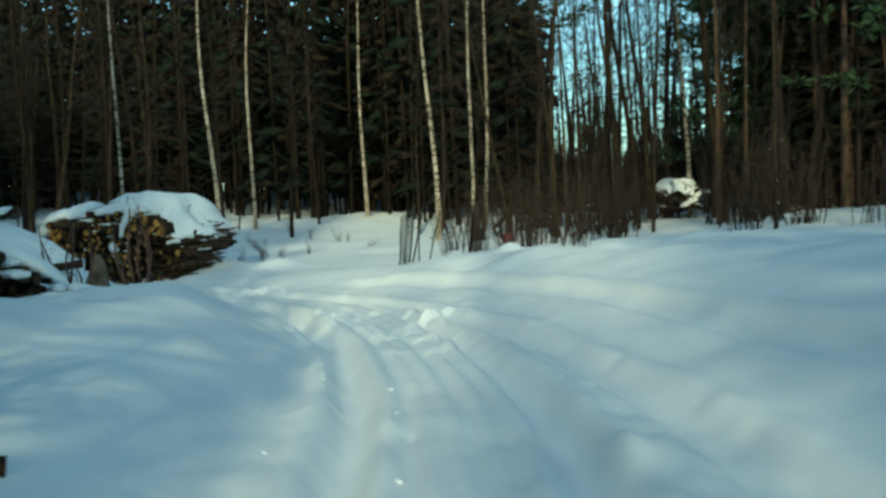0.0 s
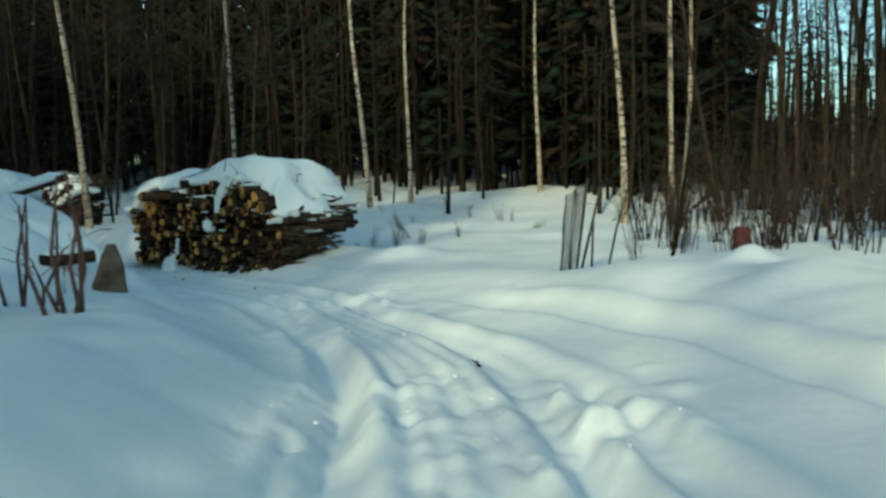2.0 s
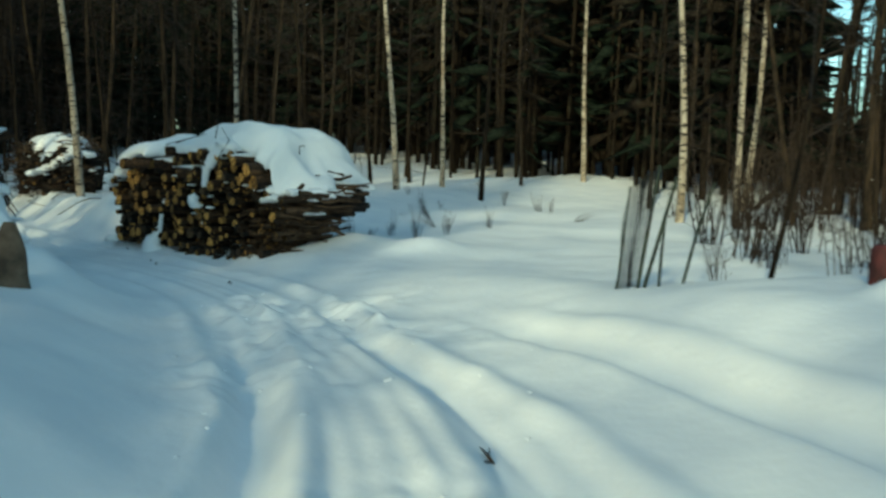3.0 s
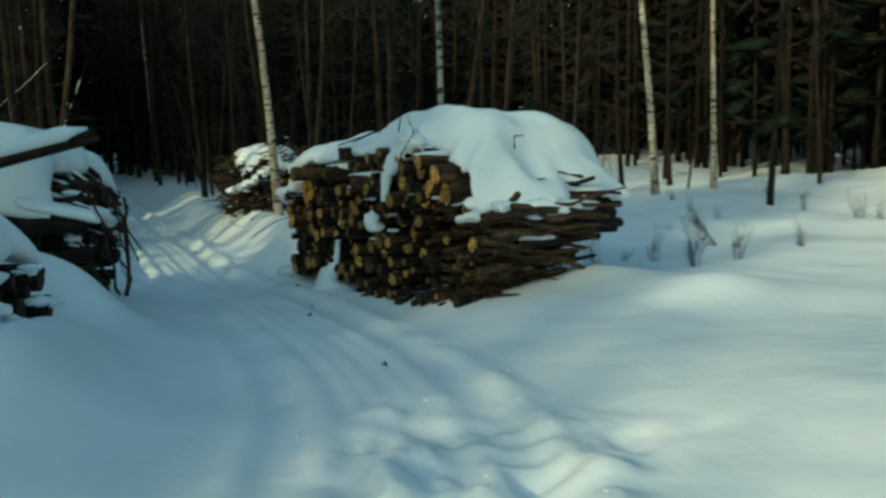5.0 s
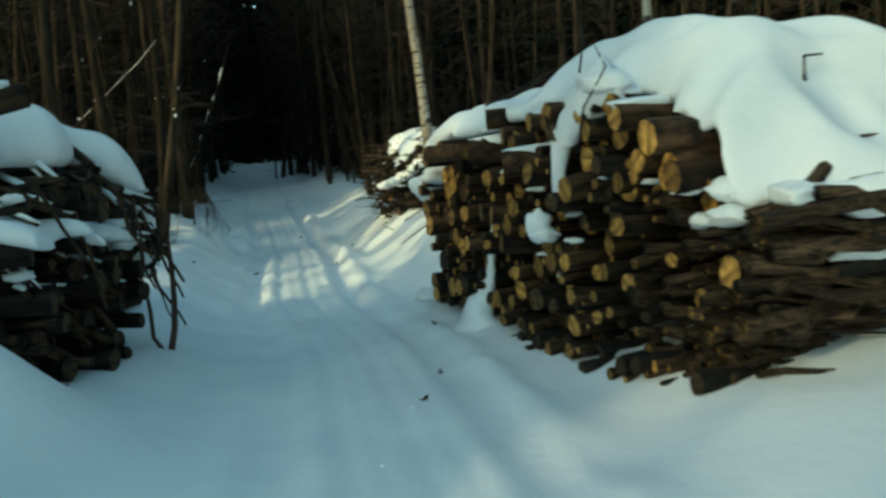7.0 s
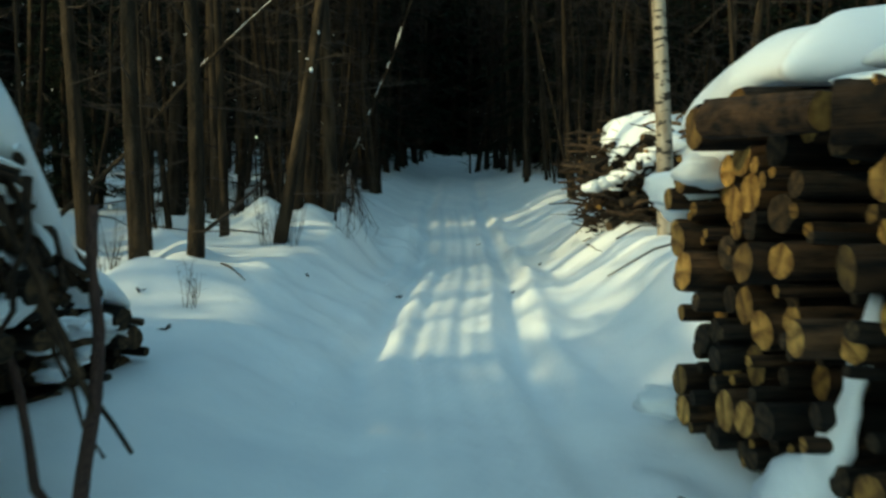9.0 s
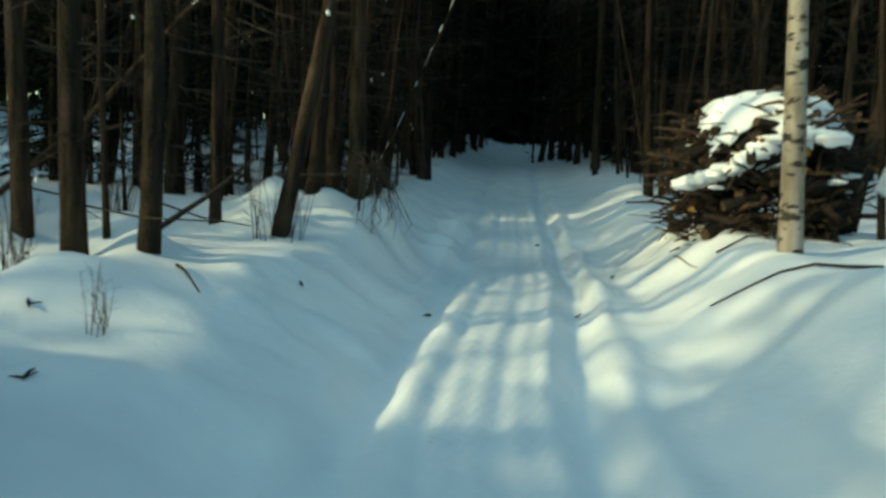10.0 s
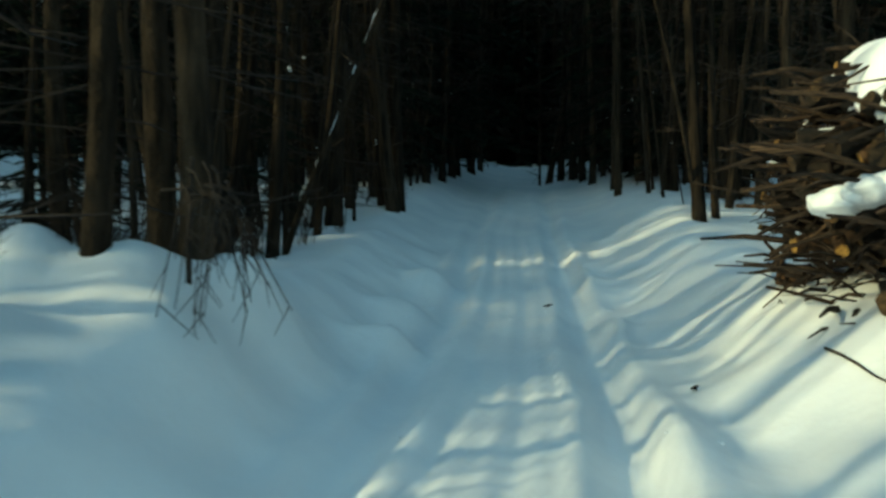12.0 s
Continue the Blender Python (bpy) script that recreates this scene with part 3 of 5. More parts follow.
def fill_forest():
    rnd = random.Random(11)
    placed = [(ob.location.x, ob.location.y) for ob in scene.objects if ob.parent is None and ob.name.split(".")[0].endswith("_tree")]

    def put(x, y, kind, gap, rnd=rnd):
        if any((x - a) ** 2 + (y - b) ** 2 < gap * gap for a, b in placed):
            return False
        placed.append((x, y))
        form = (rnd.randrange(20), rnd.uniform(0, 6.3), rnd.uniform(0.85, 1.12), rnd.choice((0.4, 0.55, 0.75, 0.9, 1.15, 1.5)), (rnd.gauss(0, 3.2), rnd.gauss(0, 3.2)))
        # the open shoulder of the bank stays free
        if not (-6.3 < x < -4.6 and 13.5 < y < 15.1):
            tree(kind, x, y, *form)
        return True

    # the edge along the track, close and dense
    for _ in range(330):
        y = rnd.uniform(11, 48)
        side = rnd.choice((-1, -1, 1))
        k = int(np.abs(RY - y).argmin())
        x = RX[k] + side * (2.75 + 0.03 * max(0, y - 18) + abs(rnd.gauss(0, 2.8)))
        if side > 0 and y < 26 or open_ground(x, y) or (y < 13.6 and x > -7.5):
            continue
        put(x, y, rnd.choice(["bare_tree", "slim_tree" if side < 0 and y < 30 else "bare_tree", "sapling", "spruce_tree" if y > 32 else "bare_tree", "birch_tree" if rnd.random() < 0.12 else "bare_tree"]), 0.7)
    more = random.Random(23)
    for _ in range(260):
        y, side = more.uniform(18.5, 50), more.choice((-1, -1, 1))
        k = int(np.abs(RY - y).argmin())
        x = RX[k] + side * (2.7 + 0.02 * (y - 18) + abs(more.gauss(0, 1.7)))
        if side > 0 and y < 27 or abs(float(road_frame(x, y)[0][0])) < 2.4:
            continue
        put(x, y, more.choice(["bare_tree"] * 4 + ["sapling", "spruce_tree" if y > 34 else "bare_tree"]), 0.55, more)
    # the rest of the near forest
    for _ in range(620):
        x, y = rnd.uniform(-26, 40), rnd.uniform(-14, 50)
        if open_ground(x, y) or too_far(x, y) or (y < 13.6 and -7.5 < x < 0):
            continue
        if x < 27 and abs((x + 9.5) * 0.417 - (y + 16) * 0.909) < 1.2 or (x < -9 and abs((x + 1.6) * -SUN_AZ.y + (y - 15.45) * SUN_AZ.x) < 2.3):
            continue
        if sky_gap(x, y):
            if x < 42 and rnd.random() < 0.8:
                put(x, y, rnd.choice(["bare_tree", "bare_tree", "sapling"]), 1.0)
            continue
        b = math.degrees(math.atan2(x + 10.7, y + 17))
        if b > 69:
            if x > 13 and rnd.random() < 0.75:
                put(x, y, rnd.choice(["pine_tree", "pine_tree", "bare_tree", "bare_tree", "sapling"]), 1.3)
            continue
        put(x, y, rnd.choice(["bare_tree"] * 4 + ["sapling"] * 2 + (["spruce_tree"] * 4 if y > 38 - 0.1 * x or x < -12 else ["bare_tree"]) + ["birch_tree" if x > 12 and rnd.random() < 0.25 else "bare_tree"]), 1.5)
    # bare trees and pines thinly filling the eastern gap
    for _ in range(260):
        bear, far = radians(rnd.uniform(54, 80)), rnd.uniform(24, 62)
        x, y = -10.7 + math.sin(bear) * far, -17 + math.cos(bear) * far
        if open_ground(x, y) or abs((x + 9.5) * 0.417 - (y + 16) * 0.909) < 0.9 and x < 27:
            continue
        if bear < radians(65) and rnd.random() < 0.25:
            continue
        pines = 0.5 if bear > radians(66) else 0.03
        put(x, y, "pine_tree" if rnd.random() < pines else rnd.choice(["bare_tree", "bare_tree", "sapling", "sapling"]), 0.8)
    # unseen young spruces, added on the bank to keep the near bank in shade
    for i, (x, y, size) in enumerate(((-10.3, -9.8, 0.34), (-11.3, -11.3, 0.38), (-12.3, -12.8, 0.33), (-13.4, -14.2, 0.38), (-14.9, -15.6, 0.36), (-12.8, -10.3, 0.42), (-14.8, -12.9, 0.42), (-11.1, -14.5, 0.25), (-10.2, -13.0, 0.25), (-13.9, -16.8, 0.28),
                                        # from (-10.6, 17.6) on: in view, added as dark fill behind the trunks
                                        (-10.0, 13.4, 0.32), (-9.9, 12.3, 0.3), (-10.2, 14.6, 0.32), (-12.0, 14.2, 0.36), (-10.6, 17.6, 0.34), (-11.6, 19.1, 0.4), (-12.9, 17.1, 0.38), (-13.1, 20.4, 0.42), (-10.1, 20.6, 0.34), (-14.6, 18.6, 0.42), (-11.0, 22.6, 0.4), (-9.2, 24.2, 0.36))):
        tree("spruce_tree", x, y, i, 1.7 * i, size, 1.5)
        placed.append((x, y))
    # the unseen wood on the sunny side, added to throw the dappled shade, with gaps set to let light through
    for i in range(900):
        pick = random.Random(7000 + i)
        x, y, chance = pick.uniform(-52, -8), pick.uniform(-52, 9), random.Random(SHADE_SEED * 10000 + i).random()
        d, s, ry = road_frame(x, y)
        if abs(d[0]) < 3.0 or (x > -12 and y > -11 and d[0] > -7.5):
            continue
        across = x * -SUN_AZ.y + y * SUN_AZ.x
        light_gap = [keep for lo, hi, keep in LIGHT_GAPS if lo < across < hi]
        if not light_gap:
            put(x, y, pick.choice(["pine_tree", "bare_tree", "spruce_tree"]), 1.9, pick)
        elif chance < light_gap[0]:
            put(x, y, pick.choice(["bare_tree"] * 5 + ["birch_tree"] * 2), 1.6, pick)
    # unseen conifers standing close together, added so that the stacks lie in shade
    for i in range(40):
        pick = random.Random(3000 + i)
        along, off = pick.uniform(13, 40), pick.uniform(-6.9, -2.5)
        x, y = SUN_AZ.x * along - SUN_AZ.y * off, SUN_AZ.y * along + SUN_AZ.x * off
        if x < -9.5 and abs(float(road_frame(x, y)[0][0])) > 3:
            put(x, y, pick.choice(["pine_tree", "spruce_tree"]), 1.4, pick)


def far_woods():
    """The forest behind, too far to pick apart: trunks and drooping needle branches in one mesh."""
    rnd = random.Random(3)
    g = Geo()
    n = 0
    while n < 3700:
        x, y = rnd.uniform(-85, 120), rnd.uniform(-50, 140)
        b = math.degrees(math.atan2(x + 10.7, y + 17))
        dist = math.hypot(x + 3, y - 5)
        if dist > 130 or rnd.random() < (dist - 35) / 130 or not (-75 < b < 112):
            continue
        if not too_far(x, y) or (x < -8 and y < 8):
            continue
        d, s, ry = road_frame(x, y)
        if abs(d[0]) < 3.4 and y < 62:
            continue
        low = 55 < b < 69.5
        if low and (dist < 60 or rnd.random() < 0.25):
            continue
        n += 1
        h = rnd.uniform(9, 17) if low else rnd.uniform(19, 29)
        r = rnd.uniform(0.09, 0.2)
        z = gz(x, y) - 0.3
        dx, dy = rnd.gauss(0, 0.5), rnd.gauss(0, 0.5)
        g.tube([(x, y, z), (x + dx * 0.3, y + dy * 0.3, z + h * 0.5), (x + dx, y + dy, z + h)], [r, r * 0.75, 0.03], 5, 0)
        for k in range(30 if low else 46):
            t = rnd.uniform(0.05, 1) ** 0.8
            p = Vector((x + dx * t, y + dy * t, z + h * t))
            az = rnd.uniform(0, 6.3)
            ln = (1.4 if low else 3.4) * (1.12 - t * 0.8) * rnd.uniform(0.5, 1.1)
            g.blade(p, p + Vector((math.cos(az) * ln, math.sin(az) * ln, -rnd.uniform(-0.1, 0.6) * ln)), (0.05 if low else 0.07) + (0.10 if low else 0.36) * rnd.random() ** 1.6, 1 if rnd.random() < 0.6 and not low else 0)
    for i in range(150):
        x, y = rnd.uniform(-24, -9), rnd.uniform(61, 92)
        z, h = gz(x, y) - 0.3, rnd.uniform(13, 20)
        g.tube([(x, y, z), (x, y, z + h)], [0.16, 0.03], 5, 0)
        for k in range(60):
            t, az = rnd.uniform(0.02, 1), rnd.uniform(0, 6.3)
            p, ln = Vector((x, y, z + h * t)), 2.6 * (1.1 - t) * rnd.uniform(0.6, 1.1)
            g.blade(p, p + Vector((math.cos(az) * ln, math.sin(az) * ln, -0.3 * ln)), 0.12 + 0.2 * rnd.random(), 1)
    for i in range(900):
        bear, far = radians(rnd.uniform(52, 72)), rnd.uniform(62, 105)
        x, y = -10.7 + math.sin(bear) * far, -17 + math.cos(bear) * far
        z, h = gz(x, y) - 0.2, rnd.uniform(2.5, 6.5)
        for k in range(9):
            p = Vector((x + rnd.gauss(0, 0.5), y + rnd.gauss(0, 0.5), z))
            g.blade(p, p + Vector((rnd.gauss(0, 0.7), rnd.gauss(0, 0.7), h * rnd.uniform(0.6, 1))), 0.05 + 0.12 * rnd.random(), 0)
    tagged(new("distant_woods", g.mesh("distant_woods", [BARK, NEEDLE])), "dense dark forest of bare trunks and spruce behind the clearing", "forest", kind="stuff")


fill_forest()
# the trees that close the view where the track bends away
bend = random.Random(77)
for x, y, thick in ((-8.36, 42.8, 0.5), (-8.2, 43.8, 1.0), (-7.9, 44.7, 1.1), (-7.45, 43.9, 0.8), (-7.06, 43.3, 1.2), (-6.4, 41.0, 1.0), (-5.84, 38.9, 1.3), (-5.64, 40.2, 0.9), (-11.5, 44.3, 1.2), (-10.04, 36.2, 1.2),
                    (-9.88, 34.5, 0.9), (-8.0, 27.5, 1.0), (-8.5, 28.2, 1.1), (-11.2, 41.5, 0.9), (-10.8, 39.4, 1.0), (-12.2, 47.5, 1.1), (-6.9, 46.2, 1.0), (-6.0, 44.4, 0.9), (-11.9, 45.8, 0.8), (-7.6, 47.3, 1.2), (-4.4, 40.2, 1.0), (-5.0, 43.0, 1.1)):
    tree("bare_tree", x, y, bend.randrange(20), bend.uniform(0, 6.3), 1.0, thick, (bend.gauss(0, 2.5), bend.gauss(0, 2.5)))
tree("birch_tree", -4.86, 38.1, 2, 0.0, 1.0, 1.0, (0, -1))
far_woods()


# ---------------------------------------------------------------- stacked wood
def log_meshes(end, bark):
    rnd = random.Random(8)
    out = []
    for i in range(5):
        v, f, m = [], [], []
        sides = 12
        wob = [1 + 0.07 * rnd.uniform(-1, 1) + 0.07 * math.cos(2 * math.pi * 2 * k / sides + i) for k in range(sides)]
        for x, q in ((0, 0.93), (0.008, 1.0), (0.5, 0.98), (0.992, 0.93), (1, 0.87)):
            for k in range(sides):
                a = 2 * math.pi * k / sides
                v.append((x, math.cos(a) * q * wob[k], math.sin(a) * q * wob[k] * (0.97 if x else 1)))
        for j in range(4):
            for k in range(sides):
                f.append((j * sides + k, j * sides + (k + 1) % sides, (j + 1) * sides + (k + 1) % sides, (j + 1) * sides + k))
                m.append(0)
        f += [tuple(range(sides - 1, -1, -1)), tuple(range(4 * sides, 5 * sides))]
        m += [1, 1]
        me = bpy.data.meshes.new("log")
        me.from_pydata(v, [], f)
        me.materials.append(bark)
        me.materials.append(end)
        me.polygons.foreach_set("material_index", m)
        me.polygons.foreach_set("use_smooth", [True] * (len(f) - 2) + [False] * 2)
        me.update()
        out.append(me)
    return out


LOGS, SHADED_LOGS = log_meshes(LOG_END, LOG_BARK), log_meshes(SHADED_END, SHADED_BARK)


def pole_meshes(end):
    """Crooked poles, one unit long, tapering from radius one."""
    rnd = random.Random(31)
    out = []
    for i in range(8):
        g = Geo()
        p, y, z = [], 0.0, 0.0
        for k in range(6):
            p.append((k / 5, y, z))
            y, z = y + rnd.gauss(0, 1.3), z + rnd.gauss(0, 1.0)
        v0 = 0
        for k, c in enumerate(p):
            q = 1.05 - 0.09 * k
            for s in range(6):
                an = 2 * math.pi * s / 6
                g.v.append(Vector((c[0], c[1] + math.cos(an) * q, c[2] + math.sin(an) * q)))
        for k in range(5):
            for s in range(6):
                t, u = k * 6 + s, k * 6 + (s + 1) % 6
                g.f.append((t, u, u + 6, t + 6))
                g.m.append(0)
        g.f += [tuple(range(5, -1, -1)), tuple(range(30, 36))]
        g.m += [1, 1]
        out.append(g.mesh("pole", [POLE_BARK, end]))
    return out


POLES, DARK_END_POLES, STAKES = pole_meshes(LOG_END), pole_meshes(SHADED_END), pole_meshes(SHADED_END)
for me in STAKES:
    me.materials[0] = WILLOW


def add_log(parent, start, way, length, radius, rnd, name="log", kinds=LOGS):
    """A log from start along way, in the parent's own space."""
    way = Vector(way).normalized()
    ob = new(name, rnd.choice(kinds))
    ob.parent = parent
    turn = way.to_track_quat("X", "Z").to_matrix().to_4x4() @ pose(0, 0, 0, rnd.uniform(0, 360))
    ob.matrix_local = Matrix.Translation(start) @ turn @ Matrix.Diagonal((length, radius, radius, 1))
    return ob


def pack(width, top, rnd, sizes, tries=5000):
    """Round ends packed under the line top(u), the thick ones first: u, z, radius."""
    got = []
    for r0 in sizes:
        for _ in range(tries // len(sizes)):
            r = r0 * rnd.uniform(0.85, 1.15)
            u, z = rnd.uniform(r, width - r), 0
            t = top(u)
            if t < 2 * r:
                continue
            z = rnd.uniform(r - 0.05, t - r)
            if r0 > 0.08 and z < 0.55 * t and rnd.random() < 0.85:
                continue
            if all((u - a) ** 2 + (z - b) ** 2 > (1.02 * (r + c)) ** 2 for a, b, c in got):
                got.append((u, z, r))
    return got


def cap_mesh(name, size_a, size_u, surface, thick, n=0.06, dollops=(), under=0.03):
    """Snow lying on a heap: an upper and a lower skin over the plan (a, u), rounded at the rim."""
    na, nu = int(size_a[1] / n - size_a[0] / n) + 1, int(size_u[1] / n - size_u[0] / n) + 1
    A, U = np.meshgrid(size_a[0] + np.arange(na) * n, size_u[0] + np.arange(nu) * n)
    th = thick(A, U)
    z = surface(A, U)
    g = Geo()
    ids = {}
    for j in range(nu):
        for i in range(na):
            if th[j, i] > 0.0:
                ids[j, i] = len(g.v)
                g.v.append(Vector((A[j, i], U[j, i], z[j, i] + th[j, i])))
                g.v.append(Vector((A[j, i], U[j, i], z[j, i] - under)))
    for j in range(nu - 1):
        for i in range(na - 1):
            q = [(j, i), (j, i + 1), (j + 1, i + 1), (j + 1, i)]
            if all(k in ids for k in q):
                t = [ids[k] for k in q]
                g.f.append(tuple(t))
                g.f.append(tuple(x + 1 for x in reversed(t)))
                g.m += [0, 0]
                for e, (dj, di) in enumerate(((-1, 0), (0, 1), (1, 0), (0, -1))):
                    jj, ii = j + dj, i + di
                    if not all(k in ids for k in [(jj, ii), (jj, ii + 1), (jj + 1, ii + 1), (jj + 1, ii)]):
                        a, b = t[e], t[(e + 1) % 4]
                        g.f.append((b, a, a + 1, b + 1))
                        g.m.append(0)
    me = g.mesh(name, [SNOW])
    bm = bmesh.new()
    bm.from_mesh(me)
    for _ in range(5):
        bmesh.ops.smooth_vert(bm, verts=bm.verts, factor=0.5, use_axis_x=True, use_axis_y=True, use_axis_z=True)
    bm.to_mesh(me)
    bm.free()
    me.polygons.foreach_set("use_smooth", [True] * len(me.polygons))
    return me, dollops


def clump_meshes():
    rnd = random.Random(6)
    out = []
    for i in range(5):
        g = Geo()
        g.blob((0, 0, 0), 1.0, (1, 1, 1), 0.4, 12, 18, rnd=rnd)
        out.append(g.mesh("snow_clump", [SNOW]))
    return out


CLUMPS = clump_meshes()


def rim(q, full, power=0.5):
    """Thickness that is full inside (q > 1) and falls to nothing, steeply, at q = 0."""
    return full * np.clip(q, 0, 1) ** power


# the two stacks on the right of the track share one front line
FRONT = Vector((-0.11, 10.37, 0))
U_WAY, A_WAY = Vector((0.37, -0.929, 0)), Vector((0.929, 0.37, 0))
STACK_FRAME = Matrix(((A_WAY.x, U_WAY.x, 0, FRONT.x), (A_WAY.y, U_WAY.y, 0, FRONT.y), (0, 0, 1, 0.1), (0, 0, 0, 1)))


def framed(name, m, label, category, group=""):
    ob = new(name)
    ob.empty_display_size = 0.1
    ob.matrix_world = m
    return tagged(ob, label, category, group)


def flat_frame(x, y, z, a_way):
    """Columns: along the logs, along the front, up."""
    a = Vector((a_way[0], a_way[1], 0)).normalized()
    u = Vector((a.y, -a.x, 0))
    return Matrix(((a.x, u.x, 0, x), (a.y, u.y, 0, y), (0, 0, 1, z), (0, 0, 0, 1)))


def stack(name, m, width, top, seed, sizes, length, label, u0=0.0, proud=0.12, limit=300, angle=0.05, kinds=LOGS, under=0.0, skip=None):
    rnd = random.Random(seed)
    root = framed(name, m, label, "log pile", "log piles")
    ends = [e for e in pack(width, top, rnd, sizes) if e[0] < width - under + e[1] * under and not (skip and skip(e[0], e[1]))][:limit]
    for u, z, r in ends:
        a0 = rnd.gauss(0, proud) - (0.15 if rnd.random() < 0.12 else 0) + (rnd.uniform(0.05, 0.3) if rnd.random() < 0.3 else 0)
        a0 = max(a0, -1.2 * proud if r < 0.09 else -2.2 * proud)
        # low thin logs mostly take the dark copy, painting shade on the foot
        add_log(root, (a0, u + u0, z), (1, rnd.gauss(0, angle), rnd.gauss(0, 0.3 * angle)), length * (0.6 if u + u0 > 4.7 else 1.0) * rnd.uniform(0.85, 1.08), r, rnd, "log", kinds if rnd.random() < (0.75 if r > 0.075 or z > 1.1 else 0.3) else SHADED_LOGS)
    return root, ends


def cap(root, made):
    me, lumps = made
    root = part(me.name.split(".")[0], me, root, "thick rounded cap of snow")
    for i, (c, r, sq) in enumerate(lumps):
        ob = part("snow_clump", CLUMPS[i % 5], root)
        ob.matrix_local = Matrix.Translation(c) @ pose(0, 0, 0, 0, 0, 67 * i) @ Matrix.Diagonal((r * sq[0], r * sq[1], r * sq[2], 1))


def snow_on(root, start, way, length, radius, rnd, thick=0.05):
    """A ragged strip of snow along the top of a log, in the heap's own space."""
    way = Vector(way).normalized()
    mid = Vector(start) + way * length * 0.5 + Vector((0, 0, radius * 0.85))
    ob = part("snow_strip", rnd.choice(CLUMPS), root)
    ob.matrix_local = Matrix.Translation(mid) @ way.to_track_quat("X", "Z").to_matrix().to_4x4() @ Matrix.Diagonal((length * 0.5, radius * 0.85, thick, 1))


def main_stack():
    rnd = random.Random(21)
    # height of the log face along the front, of the poles at the near end, and of the ridge behind
    tops = np.array([(1.65, 1.95), (2.2, 2.02), (3.0, 2.08), (4.1, 2.1), (4.6, 2.0), (5.0, 1.8), (5.3, 1.42), (5.75, 0.95)])
    face = np.array([(1.65, 1.95), (2.2, 2.05), (3.0, 2.1), (4.1, 2.1), (4.6, 2.02), (5.0, 1.88), (5.25, 1.5), (5.5, 1.27), (5.9, 1.2), (6.4, 1.1)])
    ridge = np.array([(1.65, 1.9), (2.1, 2.05), (2.6, 2.3), (3.1, 2.5), (4.0, 2.52), (4.8, 2.36), (5.1, 2.2), (5.35, 1.8), (5.7, 1.5), (6.1, 1.36), (6.5, 1.25)])
    top = lambda u: float(np.interp(u + 1.65, *tops.T))
    root, ends = stack("log_pile", STACK_FRAME, 4.1, top, 22, (0.1, 0.075, 0.06, 0.05, 0.04, 0.032), 2.7,
                       "large stack of sawn logs with orange cut ends under snow", 1.65, 0.15, 300, 0.2, skip=lambda u, z: u > 2.6 and z < 1.2 and (u * 7.3 + z * 11) % 1 < 0.75)

    def surf(A, U):
        k = step(0.1, 0.75, A) * (1 - 0.35 * step(1.9, 2.8, A))
        z = np.interp(U, *face.T) * (1 - k) + np.interp(U, *ridge.T) * k
        z = z + 0.34 * np.exp(-((U - 5.3) / 0.13) ** 2) * step(-0.12, 0.1, A) * (1 - step(0.3, 0.8, A))
        return z + 0.03 + 0.06 * field(A, U, 0.6, 35) + 0.035 * field(0.25 * A, U, 0.24, 49) * (1 - step(0.3, 1.0, A))

    # crooked poles tumbled over the near end, overhanging a little towards the top
    for i in range(300):
        z = -0.06 + 1.38 * rnd.random() ** 0.9
        u = 4.45 + (1.2 + 0.3 * z / 1.3) * rnd.random() ** 0.7
        z = min(z, float(np.interp(u, *face.T)) - 0.02)
        far = float(np.interp(z, (0.1, 0.6, 1.0, 1.4), (1.0, 1.5, 1.85, 2.1))) * rnd.uniform(0.7, 1.06)
        a0, r = rnd.uniform(-0.15, 0.3 if z < 0.7 else 0.8) * min(1, far / 1.5), rnd.choice((0.014, 0.02, 0.026, 0.034, 0.045, 0.058))
        start, way = (a0, u, z), (1, rnd.gauss(0.05, 0.2), rnd.gauss(0.0, 0.1))
        add_log(root, start, way, max(0.5, far - a0), r, rnd, "pole", POLES if rnd.random() < 0.35 else DARK_END_POLES)
        if z > 0.75 and rnd.random() < 0.22:
            snow_on(root, Vector(start) + Vector((rnd.uniform(0.1, 0.6), 0, 0)), way, rnd.uniform(0.3, 0.8), max(r, 0.03), rnd, 0.03)
    for i in range(60):
        u = rnd.uniform(5.3, 6.1)
        z = float(np.interp(u, *ridge.T)) - rnd.uniform(0.02, 0.3)
        add_log(root, (rnd.uniform(0.2, 1.2), u, z), (1, rnd.gauss(0.06, 0.2), rnd.gauss(0.02, 0.07)), rnd.uniform(0.7, 1.2), rnd.choice((0.02, 0.028, 0.036, 0.05)), rnd, "pole", POLES if rnd.random() < 0.3 else DARK_END_POLES)
    # the lowest logs, sunk in the snow along the foot of the front
    for i in range(46):
        u = 2.5 + 3.0 * (i + rnd.random()) / 46
        r = rnd.choice((0.03, 0.04, 0.05, 0.065, 0.08))
        # mostly the copy with shade in its colour, so the foot reads dark
        add_log(root, (rnd.uniform(-0.3, -0.12), u, rnd.uniform(-0.12, 0.12)), (1, rnd.gauss(0.02, 0.12), rnd.gauss(0.03, 0.04)), rnd.uniform(0.7, 1.4), r, rnd, "log", SHADED_LOGS if rnd.random() < 0.7 else LOGS)
